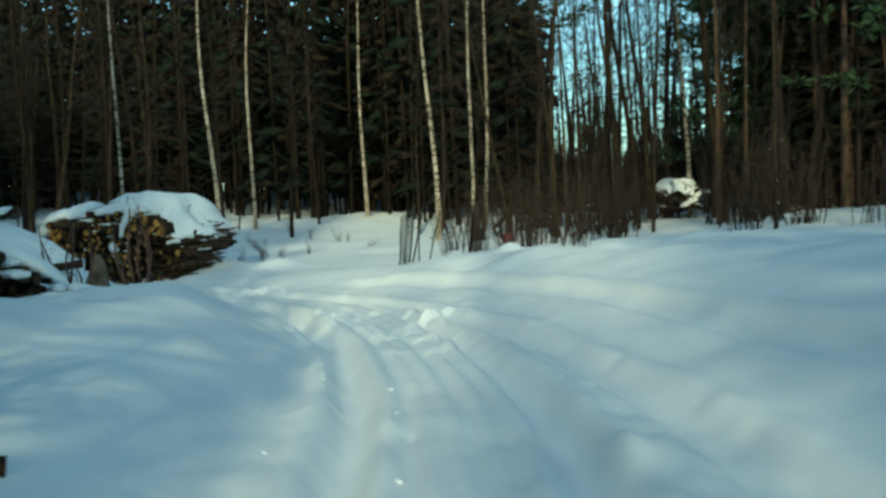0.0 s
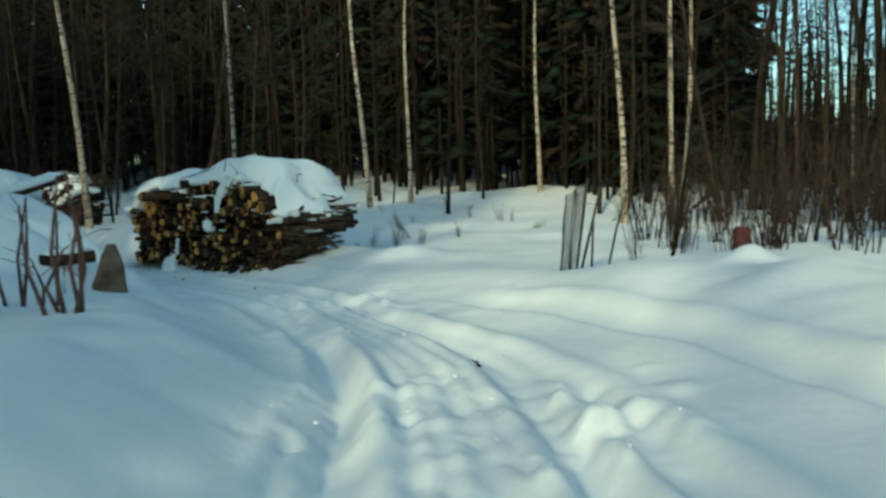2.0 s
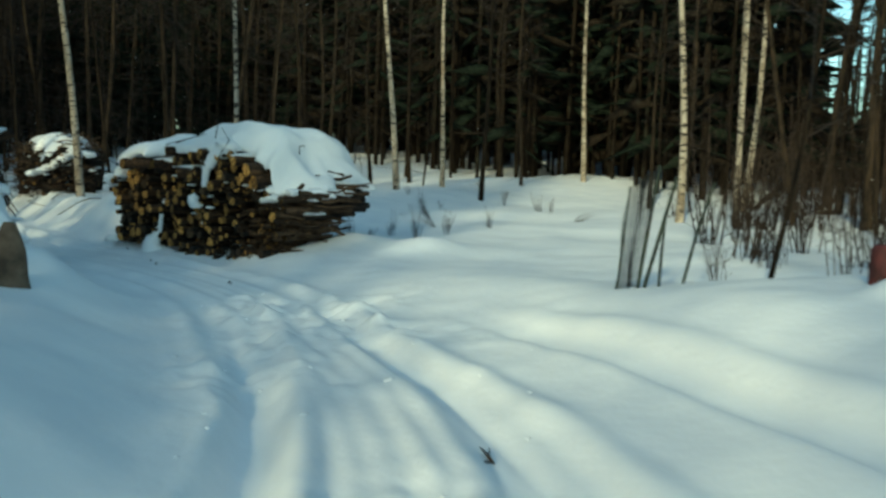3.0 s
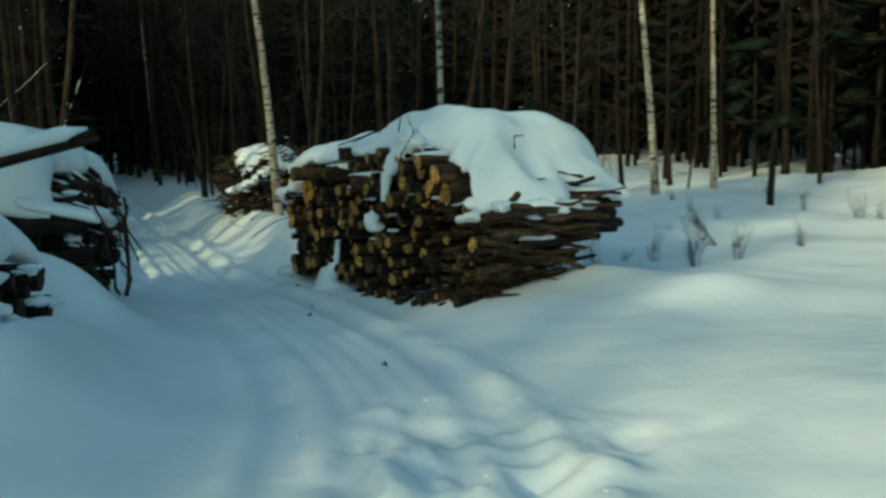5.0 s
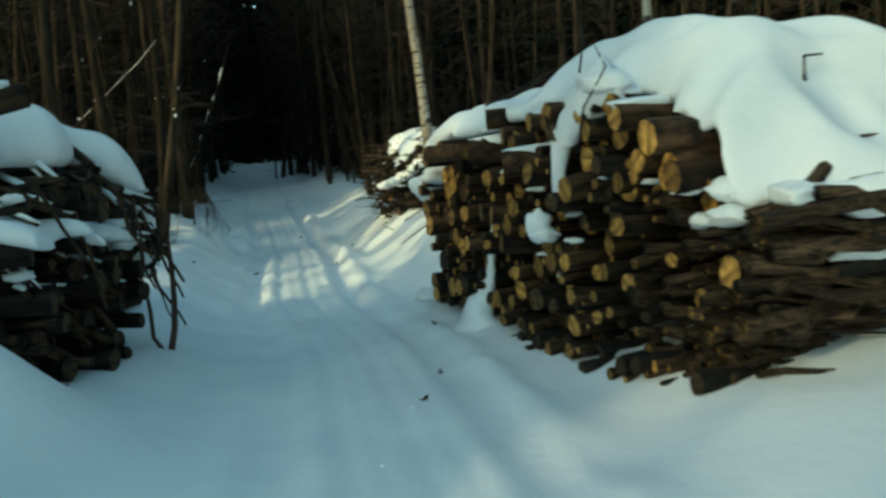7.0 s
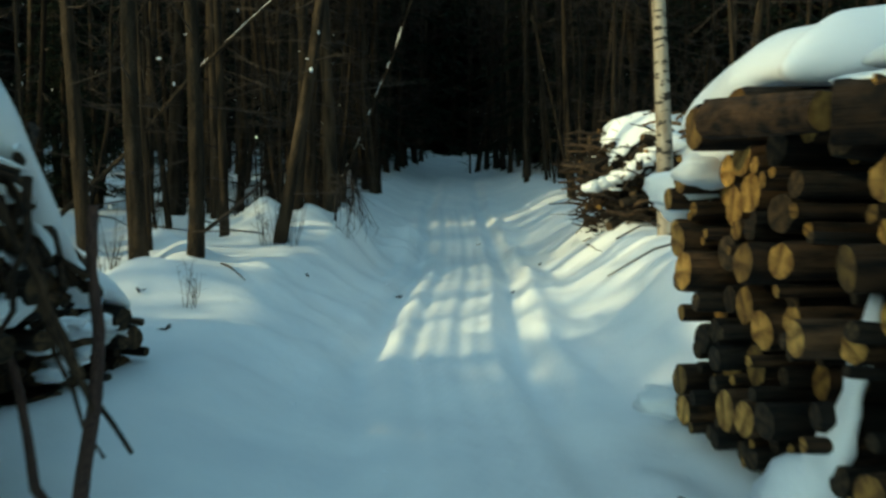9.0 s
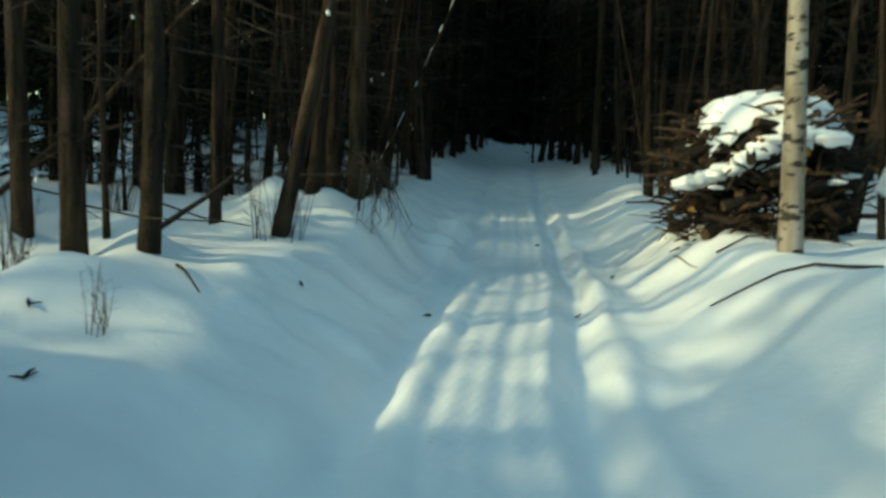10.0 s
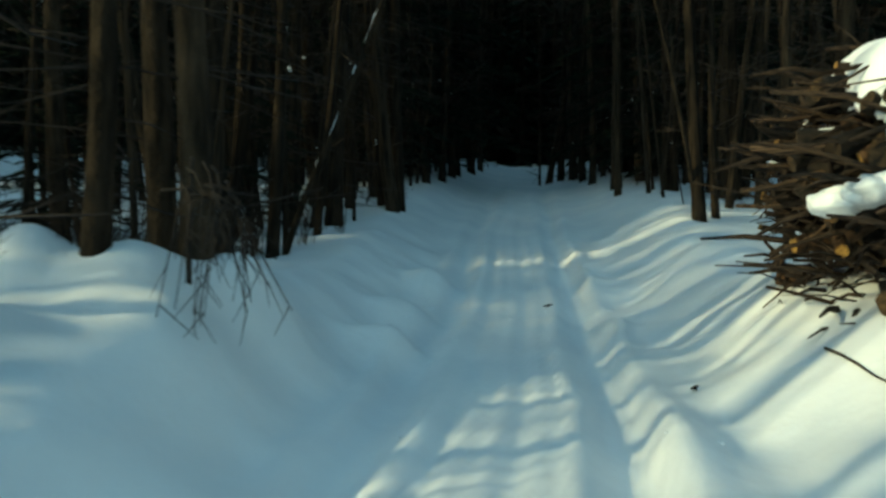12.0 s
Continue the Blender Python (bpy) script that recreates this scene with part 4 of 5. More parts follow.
    # a few thick poles reaching out of the heap
    for a, u, z, ln, r, turn in ((0.35, 5.7, 1.28, 1.8, 0.035, 0.12), (0.3, 5.5, 1.18, 1.5, 0.04, 0.1), (0.1, 5.55, 0.98, 1.8, 0.045, 0.06), (0.2, 5.6, 0.5, 1.9, 0.045, 0.0), (0.0, 5.45, 0.75, 2.0, 0.055, 0.05)):
        add_log(root, (a, u, z), (1, turn, 0.02), ln, r, rnd, "pole", DARK_END_POLES)
        snow_on(root, (a + 0.2, u + 0.2 * turn, z), (1, turn, 0.02), ln * 0.6, r, rnd, 0.03)
    # thick logs lying proud: depth, place along the front, height, length, radius, turn, snow on top
    for a, u, z, ln, r, turn, snowy in (
            (-0.16, 2.22, 2.12, 1.5, 0.11, 0.55, 1), (-0.1, 2.45, 1.93, 1.6, 0.10, 0.3, 0), (-0.12, 2.68, 1.82, 2.0, 0.11, 0.1, 0), (-0.22, 1.9, 1.8, 1.1, 0.13, 0.75, 1), (-0.25, 2.75, 1.66, 1.0, 0.115, 0.7, 1),
            (-0.1, 3.65, 1.95, 2.0, 0.10, 0.05, 0), (-0.2, 4.53, 1.94, 2.0, 0.11, 0.1, 1), (-0.24, 4.98, 1.76, 2.0, 0.14, 0.12, 0), (-0.16, 5.13, 1.48, 2.0, 0.125, 0.1, 0), (-0.12, 4.02, 1.64, 2.0, 0.11, 0.0, 0),
            (-0.1, 4.4, 1.44, 2.0, 0.09, 0.05, 0), (-0.16, 2.56, 1.06, 2.0, 0.11, 0.0, 0), (-0.14, 3.38, 0.74, 2.0, 0.10, 0.0, 0), (-0.14, 3.62, 0.76, 2.0, 0.09, 0.0, 0), (-0.1, 3.76, 0.4, 2.0, 0.095, 0.0, 0),
            (-0.05, 4.25, 2.06, 2.0, 0.10, -0.05, 1), (-0.14, 4.72, 1.6, 2.0, 0.10, 0.1, 0), (-0.1, 3.0, 2.02, 1.6, 0.09, 0.2, 1), (-0.08, 3.3, 2.08, 2.0, 0.10, 0.05, 1)):
        add_log(root, (a, u, z), (1, turn, 0.03), ln, r, rnd)
        if snowy:
            snow_on(root, (a + 0.03, u, z), (1, turn, 0.03), ln * 0.75, r, rnd, 0.07)

    def thick(A, U):
        front = 0.10 + 0.16 * field(A, U, 0.55, 31) + 0.08 * field(A, U, 0.22, 30) - 0.16 * step(4.7, 4.95, U) + 0.4 * step(5.5, 5.9, U)
        q = np.minimum(np.minimum((A - front) / 0.28, (2.75 - A + 0.15 * field(A, U, 0.6, 32)) / 0.4),
                       np.minimum((U - 1.75) / 0.35, (6.12 - 0.12 * (A - 1) - U + 0.22 * field(A, U, 0.5, 33)) / 0.35))
        full = 0.23 + 0.07 * field(A, U, 0.8, 34) + 0.05 * field(A, U, 0.33, 39) + 0.05 * np.clip(field(A, U, 0.26, 48), 0, 1)
        return rim(q, full * (1 - 0.35 * step(5.6, 6.2, U)))

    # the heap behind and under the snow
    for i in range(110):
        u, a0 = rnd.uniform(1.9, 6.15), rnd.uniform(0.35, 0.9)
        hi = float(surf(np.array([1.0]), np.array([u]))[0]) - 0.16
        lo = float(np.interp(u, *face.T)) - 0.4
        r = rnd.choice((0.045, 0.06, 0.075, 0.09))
        # all in the log copy whose colour holds the shade
        add_log(root, (a0, u, rnd.uniform(lo, hi) if i % 3 else hi), (1, rnd.gauss(0.0, 0.06), rnd.gauss(0.0, 0.03)), rnd.uniform(1.3, 2.5 - a0), r, rnd, "log", SHADED_LOGS)

    dollops = []
    for u, z, r in ends:
        if rnd.random() < 0.09:
            dollops.append(((rnd.uniform(-0.05, 0.08), u + 1.65, z + r * 0.95), rnd.uniform(0.04, 0.07), (1.8, 0.9, 0.4)))
    # the column of snow spilled down the face, and the lumps caught lower down
    for a, u, z, p, q, h in ((0.02, 4.1, 2.24, 0.2, 0.26, 0.12),
                             (-0.14, 3.18, 1.08, 0.12, 0.12, 0.13), (-0.12, 3.22, 0.98, 0.1, 0.14, 0.08), (0.3, 5.42, 1.36, 0.4, 0.16, 0.1), (0.1, 5.42, 1.2, 0.16, 0.14, 0.08), (0.3, 5.8, 1.33, 0.3, 0.16, 0.1),
                             (0.6, 6.05, 1.3, 0.45, 0.2, 0.12), (0.85, 6.0, 1.36, 0.25, 0.14, 0.14), (1.3, 6.15, 1.33, 0.4, 0.14, 0.08), (0.25, 5.65, 1.02, 0.22, 0.1, 0.06), (0.1, 5.15, 1.16, 0.18, 0.1, 0.06), (0.7, 5.95, 0.92, 0.3, 0.08, 0.05)):
        dollops.append(((a, u, z), 1.0, (p, q, h)))
    cap(root, cap_mesh("snow_cap", (-0.4, 3.1), (1.6, 6.8), surf, thick, 0.04, dollops))
    # bent thin branches caught in the cap
    for k, pts in enumerate((((0.3, 5.2, 1.95), (0.3, 5.19, 2.08), (0.36, 5.24, 2.16)), ((0.9, 5.3, 2.1), (0.9, 5.3, 2.28), (1.05, 5.32, 2.29)), ((-0.2, 2.3, 2.25), (-0.02, 2.8, 2.38), (0.1, 3.3, 2.5)),
                             ((-0.2, 4.0, 1.7), (-0.22, 4.15, 2.05), (-0.1, 4.3, 2.35), (0.2, 3.7, 2.62)), ((0.1, 3.6, 2.4), (0.12, 3.64, 2.62), (0.14, 3.6, 2.8)), ((0.0, 2.4, 2.3), (0.2, 2.75, 2.44), (0.35, 2.95, 2.46)))):
        g = Geo()
        g.tube(pts, [0.011, 0.009, 0.007, 0.005][:len(pts)] if k > 1 else [0.015, 0.012, 0.009], 6)
        part("branch", g.mesh("branch", [TWIG]), root)
    def run(name, pts, radii, label, seed):
        """A run of snow down the face, uneven like packed drift."""
        fine = [on([Vector(p) for p in pts], k / 23) for k in range(24)]
        g = Geo()
        g.tube(fine, list(np.interp(np.arange(24) / 23, np.linspace(0, 1, len(radii)), radii)), 14)
        for v in g.v:
            c = min(fine, key=lambda f: (f - v).length)
            v += (v - c) * (0.5 * noise.noise(v * 3.1 + Vector((seed, 0, 0))) + 0.3 * noise.noise(v * 9))
            v.x = c.x + (v.x - c.x) * 0.6
        part(name, g.mesh(name, [SNOW]), root, label)

    run("snow_spill", [(0.05, 4.2, 2.3), (-0.03, 4.0, 2.16), (-0.07, 3.8, 2.0), (-0.1, 3.6, 1.82), (-0.11, 3.54, 1.6), (-0.1, 3.5, 1.4), (-0.06, 3.47, 1.25)], [0.24, 0.2, 0.15, 0.10, 0.08, 0.10, 0.03], "spill of snow down the log ends", 2)
    # snow blown into the slot between the two stacks
    run("snow_drift", [(-0.1, 1.62, -0.25), (-0.06, 1.62, 0.02), (-0.02, 1.7, 0.2), (0.0, 1.78, 0.45), (0.0, 1.86, 0.75), (0.02, 1.92, 1.05)], [0.36, 0.25, 0.12, 0.08, 0.06, 0.03], "narrow drift of snow", 5)


def side_stack():
    tops = [(0.0, 1.22), (0.28, 1.45), (0.42, 1.72), (1.0, 1.92), (1.45, 1.92)]
    top = lambda u: float(np.interp(u, *np.array(tops).T))
    root, ends = stack("log_pile", STACK_FRAME, 1.42, top, 33, (0.11, 0.085, 0.066, 0.052, 0.042, 0.034), 2.2, "narrow stack of sawn logs beside the large one", 0.0, 0.06, 110)
    add_log(root, (-0.3, 1.25, 1.85), (1, 0.03, 0.03), 2.2, 0.13, random.Random(3))
    add_log(root, (-0.28, 0.75, 1.8), (1, -0.05, 0.03), 2.2, 0.12, random.Random(4))
    add_log(root, (-0.38, 1.15, 1.82), (0.4, 1, 0), 0.62, 0.11, random.Random(5))
    surf = lambda A, U: np.interp(U, (-0.3, 0.42, 1.0, 1.45), (1.66, 1.76, 1.92, 1.92)) + 0.06 + 0.05 * field(A, U, 0.35, 46) + 0.25 * np.exp(-((A - 1.3) / 0.9) ** 2)

    def thick(A, U):
        q = np.minimum(np.minimum((A + 0.14 + 0.05 * (U - 0.4) + 0.16 * field(A, U, 0.4, 41)) / 0.25, (2.3 - A) / 0.3), np.minimum((U - 0.24) / 0.3, (1.6 - U) / 0.25))
        return rim(q, 0.3 + 0.06 * field(A, U, 0.5, 42))

    cap(root, cap_mesh("snow_cap", (-0.4, 3.0), (-0.3, 1.8), surf, thick, 0.045,
                       [((0.0, -0.1, 0.02), 0.2, (1, 1, 0.5))] +
                       [((a, u, z), 1.0, (p, q, h)) for a, u, z, p, q, h in ((0.2, 0.32, 1.70, 0.34, 0.2, 0.12), (0.12, 0.14, 1.58, 0.34, 0.2, 0.14), (0.08, -0.02, 1.46, 0.3, 0.19, 0.13), (0.12, -0.16, 1.36, 0.27, 0.16, 0.11),
                                                                             (0.7, 0.2, 1.68, 0.42, 0.3, 0.16), (0.6, -0.02, 1.5, 0.4, 0.24, 0.15), (1.2, 0.1, 1.55, 0.4, 0.3, 0.2))]))
    # logs that carry the snow at the open end
    for k, (a, u, z, ln, r, turn) in enumerate(((-0.02, -0.02, 1.2, 1.7, 0.075, 0.02), (0.12, -0.17, 1.16, 1.5, 0.05, -0.03), (-0.1, 0.2, 1.52, 1.9, 0.09, 0.0), (-0.12, 0.08, 1.4, 1.9, 0.07, 0.0))):
        add_log(root, (a, u, z), (1, turn, 0.02), ln, r, random.Random(60 + k))


def left_stacks():
    rnd = random.Random(14)
    # x, y of the front's near end, along the logs, width, heights, seed, snow thickness, front cover
    rows = [(-3.05, 5.45, 0.12, (-1, 0.06), 2.6, [(0, 1.2), (0.4, 1.75), (1.6, 1.8), (2.2, 1.5), (2.6, 0.8)], 51, 0.46, -0.05, 190),
            (-2.98, 1.0, 0.2, (-1, 0.03), 2.5, [(0, 0.5), (0.7, 0.8), (1.8, 0.95), (2.3, 0.85), (2.5, 0.75)], 52, 0.46, -0.05, 150),
            (-4.0, 8.75, 0.05, (-1, 0.15), 1.2, [(0, 0.45), (0.4, 0.72), (0.9, 0.7), (1.2, 0.45)], 53, 0.2, 0.05, 60),
            (-7.95, -7.1, 0.74, (-0.3, 0.95), 1.9, [(0, 0.85), (0.7, 0.9), (1.3, 0.6), (1.9, 0.25)], 54, 0.32, 0.1, 60)]
    for x, y, z, way, width, tops, seed, snow, cover, count in rows:
        m = flat_frame(x, y, z, way)
        top = lambda u: float(np.interp(u, *np.array(tops).T))
        flip = -1 if m.col[1].y > 0 else 1
        # these stacks use the copy with shade painted into bark and ends
        root, ends = stack("log_pile", m, width, top, seed, (0.095, 0.075, 0.06, 0.048, 0.036), 2.6, "dark stack of logs and poles under snow beside the track", 0.0, 0.2 if seed == 51 else 0.08, count, 0.26 if seed == 51 else 0.06, SHADED_LOGS, 1.1 if seed == 51 else 0.0)
        for i in range({51: 110, 52: 0}[seed] if seed < 53 else 2):
            u = rnd.uniform(0, width)
            zz = rnd.uniform(max(0.25, 1.1 - (width - u) if seed == 51 else 0), max(0.3, top(u)))
            start = Vector((rnd.uniform(-0.28, 0.0), u, zz))
            way = Vector((1, rnd.gauss(0.3, 0.4), rnd.gauss(0.35, 0.3) if seed < 53 else 0.05))
            ln, r = rnd.uniform(0.8, 2.0), rnd.uniform(0.015, 0.04)
            add_log(root, start, way, ln, r, rnd, "pole", DARK_END_POLES)
            if seed == 51 and zz > 0.7 and rnd.random() < 0.5:
                snow_on(root, start, way, min(ln, 0.8) * rnd.uniform(0.5, 1), r + 0.008, rnd, 0.022)
        for i in range(13 if seed == 51 else 0):
            u = rnd.uniform(0.2, 2.55)
            add_log(root, (rnd.uniform(-0.3, 0.0), u, top(u) * rnd.uniform(0.75, 1.0)), (-rnd.uniform(0.1, 0.5), rnd.gauss(0.1, 0.3), -1), rnd.uniform(0.4, 0.9), rnd.uniform(0.010, 0.022), rnd, "pole", DARK_END_POLES)
        surf = lambda A, U: np.interp(U, *np.array(tops).T) + 0.03 + (0.4 if seed == 52 else 0.18) * np.exp(-((A - 1.3) / 0.9) ** 2)

        def thick(A, U):
            q = np.minimum(np.minimum((A - cover + 0.25 * field(A, U, 0.5, seed)) / 0.35, (2.8 - A) / 0.4), np.minimum((U + 0.1) / 0.35, (width + 0.1 - U) / 0.35))
            return rim(q, snow + 0.07 * field(A, U, 0.7, seed + 1))

        doll = []
        for i in range(12):
            u = rnd.uniform(0.1, width - 0.1)
            doll.append(((rnd.uniform(-0.2, 0.1), u, rnd.uniform(0.5, 1.05) * top(u)), rnd.uniform(0.06, 0.13), (1.4, 1.0, 0.5)))
        cap(root, cap_mesh("snow_cap", (-0.9, 3.1), (-0.4, width + 0.4), surf, thick, 0.05, doll))
        if seed == 51:
            # snow caught on the sticks of the front and the near end
            for z0, u0, u1, k in ((1.28, -0.15, 0.7, 1), (1.2, 0.8, 1.7, 3)):
                drop = lambda A, U: z0 + 0.25 * (A + 0.2) + 0.06 * field(A, U, 0.3, 60 + k)
                ledge = lambda A, U: rim(np.minimum(np.minimum(A + 0.42, 0.5 - A) / 0.25, np.minimum(U - u0, u1 - U) / 0.2) + 0.9 * field(A, U, 0.36, 64 + k), 0.13)
                cap(root, cap_mesh("snow_ledge", (-0.42, 0.5), (u0, u1), drop, ledge, 0.04))


main_stack()
side_stack()
left_stacks()


def lone_log(x, y, z, way, length, r, label, snow=0.0, kinds=LOGS):
    rnd = random.Random(int(x * 100 + y * 7))
    root = thing("log", (x, y, z), label, "log")
    add_log(root, (0, 0, 0), way, length, r, rnd, "stem", kinds)
    if snow:
        g = Geo()
        w = Vector(way).normalized()
        g.tube([w * (length * q) + Vector((0, 0, r * 0.9 + 0.02)) for q in (0.05, 0.2, 0.6, 0.93)], [0.02, snow, snow * 0.9, 0.02], 8)
        part("snow_strip", g.mesh("snow_strip", [SNOW]), root, "strip of snow")


lone_log(-2.62, 5.3, 2.36, (-0.85, -0.42, -0.28), 1.9, 0.085, "thick log laid across the top of the dark stack", 0.10)
lone_log(-3.9, 0.35, 1.02, (0.95, -0.1, 0.05), 0.75, 0.1, "short log lying in snow by the stone", 0.07)
lone_log(-9.35, -13.0, gz(-9.35, -13.0) + 0.03, (-0.9, 0.35, 0.1), 0.8, 0.06, "broken end of a log poking out of the snow")
lone_log(-2.72, 7.85, 0.05, (0.03, -0.06, 1), 1.42, 0.036, "upright reddish stake at the stack's corner", 0.0, STAKES)
lone_log(-2.73, 7.8, 0.05, (-0.3, -0.12, 1), 1.2, 0.024, "leaning thin stake at the stack's corner", 0.0, STAKES)


# ---------------------------------------------------------------- brushwood heap
def brush_heap(x, y, seed, ra, rb, h, count, label, snow=0.16, lift=0.0):
    rnd = random.Random(seed)
    base = gz(x, y) + lift
    root = thing("brush_pile", (x, y, base), label, "brush pile", "brush piles")
    round_off = lambda A, U: np.clip(1 - ((A / ra) ** 2 + (U / rb) ** 2) ** 1.8, 0, 1)
    surf = lambda A, U: h * (0.4 + 0.6 * round_off(A, U) ** 0.6) + 0.05 * field(A, U, 0.4, seed + 3)
    for i in range(count):
        az, rr, r = rnd.uniform(0, 6.3), rnd.random() ** 0.4 * 0.94, rnd.choice((0.02, 0.03, 0.04, 0.056, 0.075, 0.095))
        rr = min(rr, 0.78) if r > 0.07 else rr
        c = Vector((math.cos(az) * ra * rr, math.sin(az) * rb * rr, 0))
        level = rnd.random() ** 0.6
        c.z = (float(surf(np.array([c.x]), np.array([c.y]))[0]) + 0.15) * level - 0.17
        lie = math.pi + rnd.gauss(0.3, 0.6) if rnd.random() < 0.7 else rnd.uniform(0, 6.3)
        out = Vector((math.cos(lie), math.sin(lie), rnd.gauss(-0.12, 0.35)))
        ln = rnd.uniform(0.45, 0.8) if r > 0.05 else rnd.uniform(0.5, 1.3)
        add_log(root, c - out * ln * 0.5, out, ln, r, rnd, "stick", (LOGS if rnd.random() < 0.22 else SHADED_LOGS) if r > 0.055 else DARK_END_POLES if rnd.random() < 0.75 else POLES)
        if level > 0.5 and rnd.random() < 0.16:
            snow_on(root, c - out * ln * 0.4, out, ln * 0.7, max(r, 0.03), rnd, 0.025)
    # long poles pushed out of the side over the track
    for i in range(16):
        z, v = rnd.uniform(0.35, 0.95) * h, rnd.uniform(-0.8, 0.5) * rb
        way = Vector((-1, rnd.gauss(-0.1, 0.3), rnd.gauss(0.05, 0.16)))
        add_log(root, (-0.2 * ra, v, z), way, ra * rnd.uniform(0.8, 1.1), rnd.choice((0.02, 0.026, 0.034)), rnd, "stick", DARK_END_POLES)
    g = Geo()
    for i in range(count * 5):
        az, rr = rnd.uniform(0, 6.3), rnd.random() ** 0.45 * 0.96
        p = Vector((math.cos(az) * ra * rr, math.sin(az) * rb * rr, 0))
        p.z = (float(surf(np.array([p.x]), np.array([p.y]))[0]) + 0.2) * rnd.random() ** 0.7 - 0.2
        e = p + Vector((rnd.gauss(-0.15, 0.25), rnd.gauss(0, 0.25), rnd.gauss(0, 0.14)))
        r = rnd.choice((0.008, 0.012, 0.018, 0.028))
        g.tube([p, p.lerp(e, 0.5) + Vector((0, 0, 0.03)), e], [r, r * 0.8, r * 0.4], 4)
    tagged(part("fine_brushwood", g.mesh("fine_brushwood", [BRUSH]), root), kind="stuff")

    def thick(A, U):
        q = 1 - (A / ra) ** 2 - (U / rb) ** 2
        return rim((q - 0.14 + 0.2 * field(A, U, 0.5, seed) + 0.12 * field(A, U, 0.2, seed + 2)) / 0.5, snow * (1 + 0.4 * field(A, U, 0.25, seed + 1)))

    doll = []
    for i in range(26):
        az, lv = rnd.uniform(0, 6.3), rnd.uniform(0.35, 0.85)
        rr = (1 - lv ** 3.5) ** 0.5
        doll.append(((math.cos(az) * ra * rr, math.sin(az) * rb * rr, h * lv), rnd.uniform(0.05, 0.11), (1.7, 1.2, 0.35)))
    # a lower shelf of snow running down across the face
    for k in range(13):
        t = (k + rnd.uniform(-0.3, 0.3)) / 12
        doll.append(((ra * (0.55 - 1.35 * t), -rb * (1.0 - 0.3 * t), h * (0.74 - 0.40 * t * t + 0.05 * math.sin(7 * t))), 1.0, (rnd.uniform(0.14, 0.26), rnd.uniform(0.14, 0.22), rnd.uniform(0.06, 0.11))))
    cap(root, cap_mesh("snow_cap", (-ra, ra), (-rb, rb), surf, thick, 0.045, doll))
    # sticks lying in and on the snow
    for k in range(count // 5):
        az, rr = rnd.uniform(0, 6.3), 0.9 * rnd.random() ** 0.5
        a = Vector((math.cos(az) * ra * rr, math.sin(az) * rb * rr, 0))
        a.z = float(surf(np.array([a.x]), np.array([a.y]))[0]) + snow * rnd.uniform(0.4, 0.95)
        way = Vector((-1, rnd.gauss(0.0, 0.6), rnd.gauss(-0.15, 0.25)))
        ln = rnd.uniform(0.35, 0.9)
        add_log(root, a - way * ln * 0.5, way, ln, rnd.choice((0.012, 0.016, 0.022, 0.03)), rnd, "stick", DARK_END_POLES)
    for k in range(3):
        a = Vector((rnd.uniform(-0.3, 0.7) * ra, rnd.uniform(-0.8, -0.3) * rb, h * 0.9))
        add_log(root, a, (rnd.uniform(0.4, 1), rnd.uniform(-0.4, 0.2), rnd.uniform(0.35, 0.7)), rnd.uniform(0.5, 0.9), 0.024, rnd, "stick", DARK_END_POLES)


brush_heap(-0.2, 19.8, 61, 1.25, 1.65, 1.85, 290, "heap of cut branches and poles dusted with snow", 0.17, -0.12)
brush_heap(26.5, 0.9, 62, 1.3, 1.3, 1.7, 110, "far heap of branches capped with snow", 0.25)


# ---------------------------------------------------------------- stone, netting, stakes, shrubs
def pointed_stone():
    g = Geo()
    rnd = random.Random(2)
    sides, rings = 10, 7
    for i in range(rings):
        t = i / (rings - 1)
        w, dp = 0.25 * (1 - 0.78 * t ** 2.2), 0.12 * (1 - 0.6 * t)
        for k in range(sides):
            a = 2 * math.pi * k / sides
            e = 1 + 0.08 * rnd.uniform(-1, 1)
            g.v.append(Vector((math.copysign(abs(math.cos(a)) ** 0.7, math.cos(a)) * w * e + 0.05 * t, math.sin(a) * dp * e, -0.15 + 0.85 * t)))
    for i in range(rings - 1):
        for k in range(sides):
            a, b = i * sides + k, i * sides + (k + 1) % sides
            g.f.append((a, b, b + sides, a + sides))
            g.m.append(0)
    g.f.append(tuple(range((rings - 1) * sides, rings * sides)))
    g.m.append(0)
    ob = new("standing_stone", g.mesh("standing_stone", [STONE]))
    ob.location, ob.rotation_euler = (-3.1, -0.3, 0.56), (0, 0, radians(-25))
    tagged(ob, "upright pointed brown stone slab standing in snow", "stone")


pointed_stone()


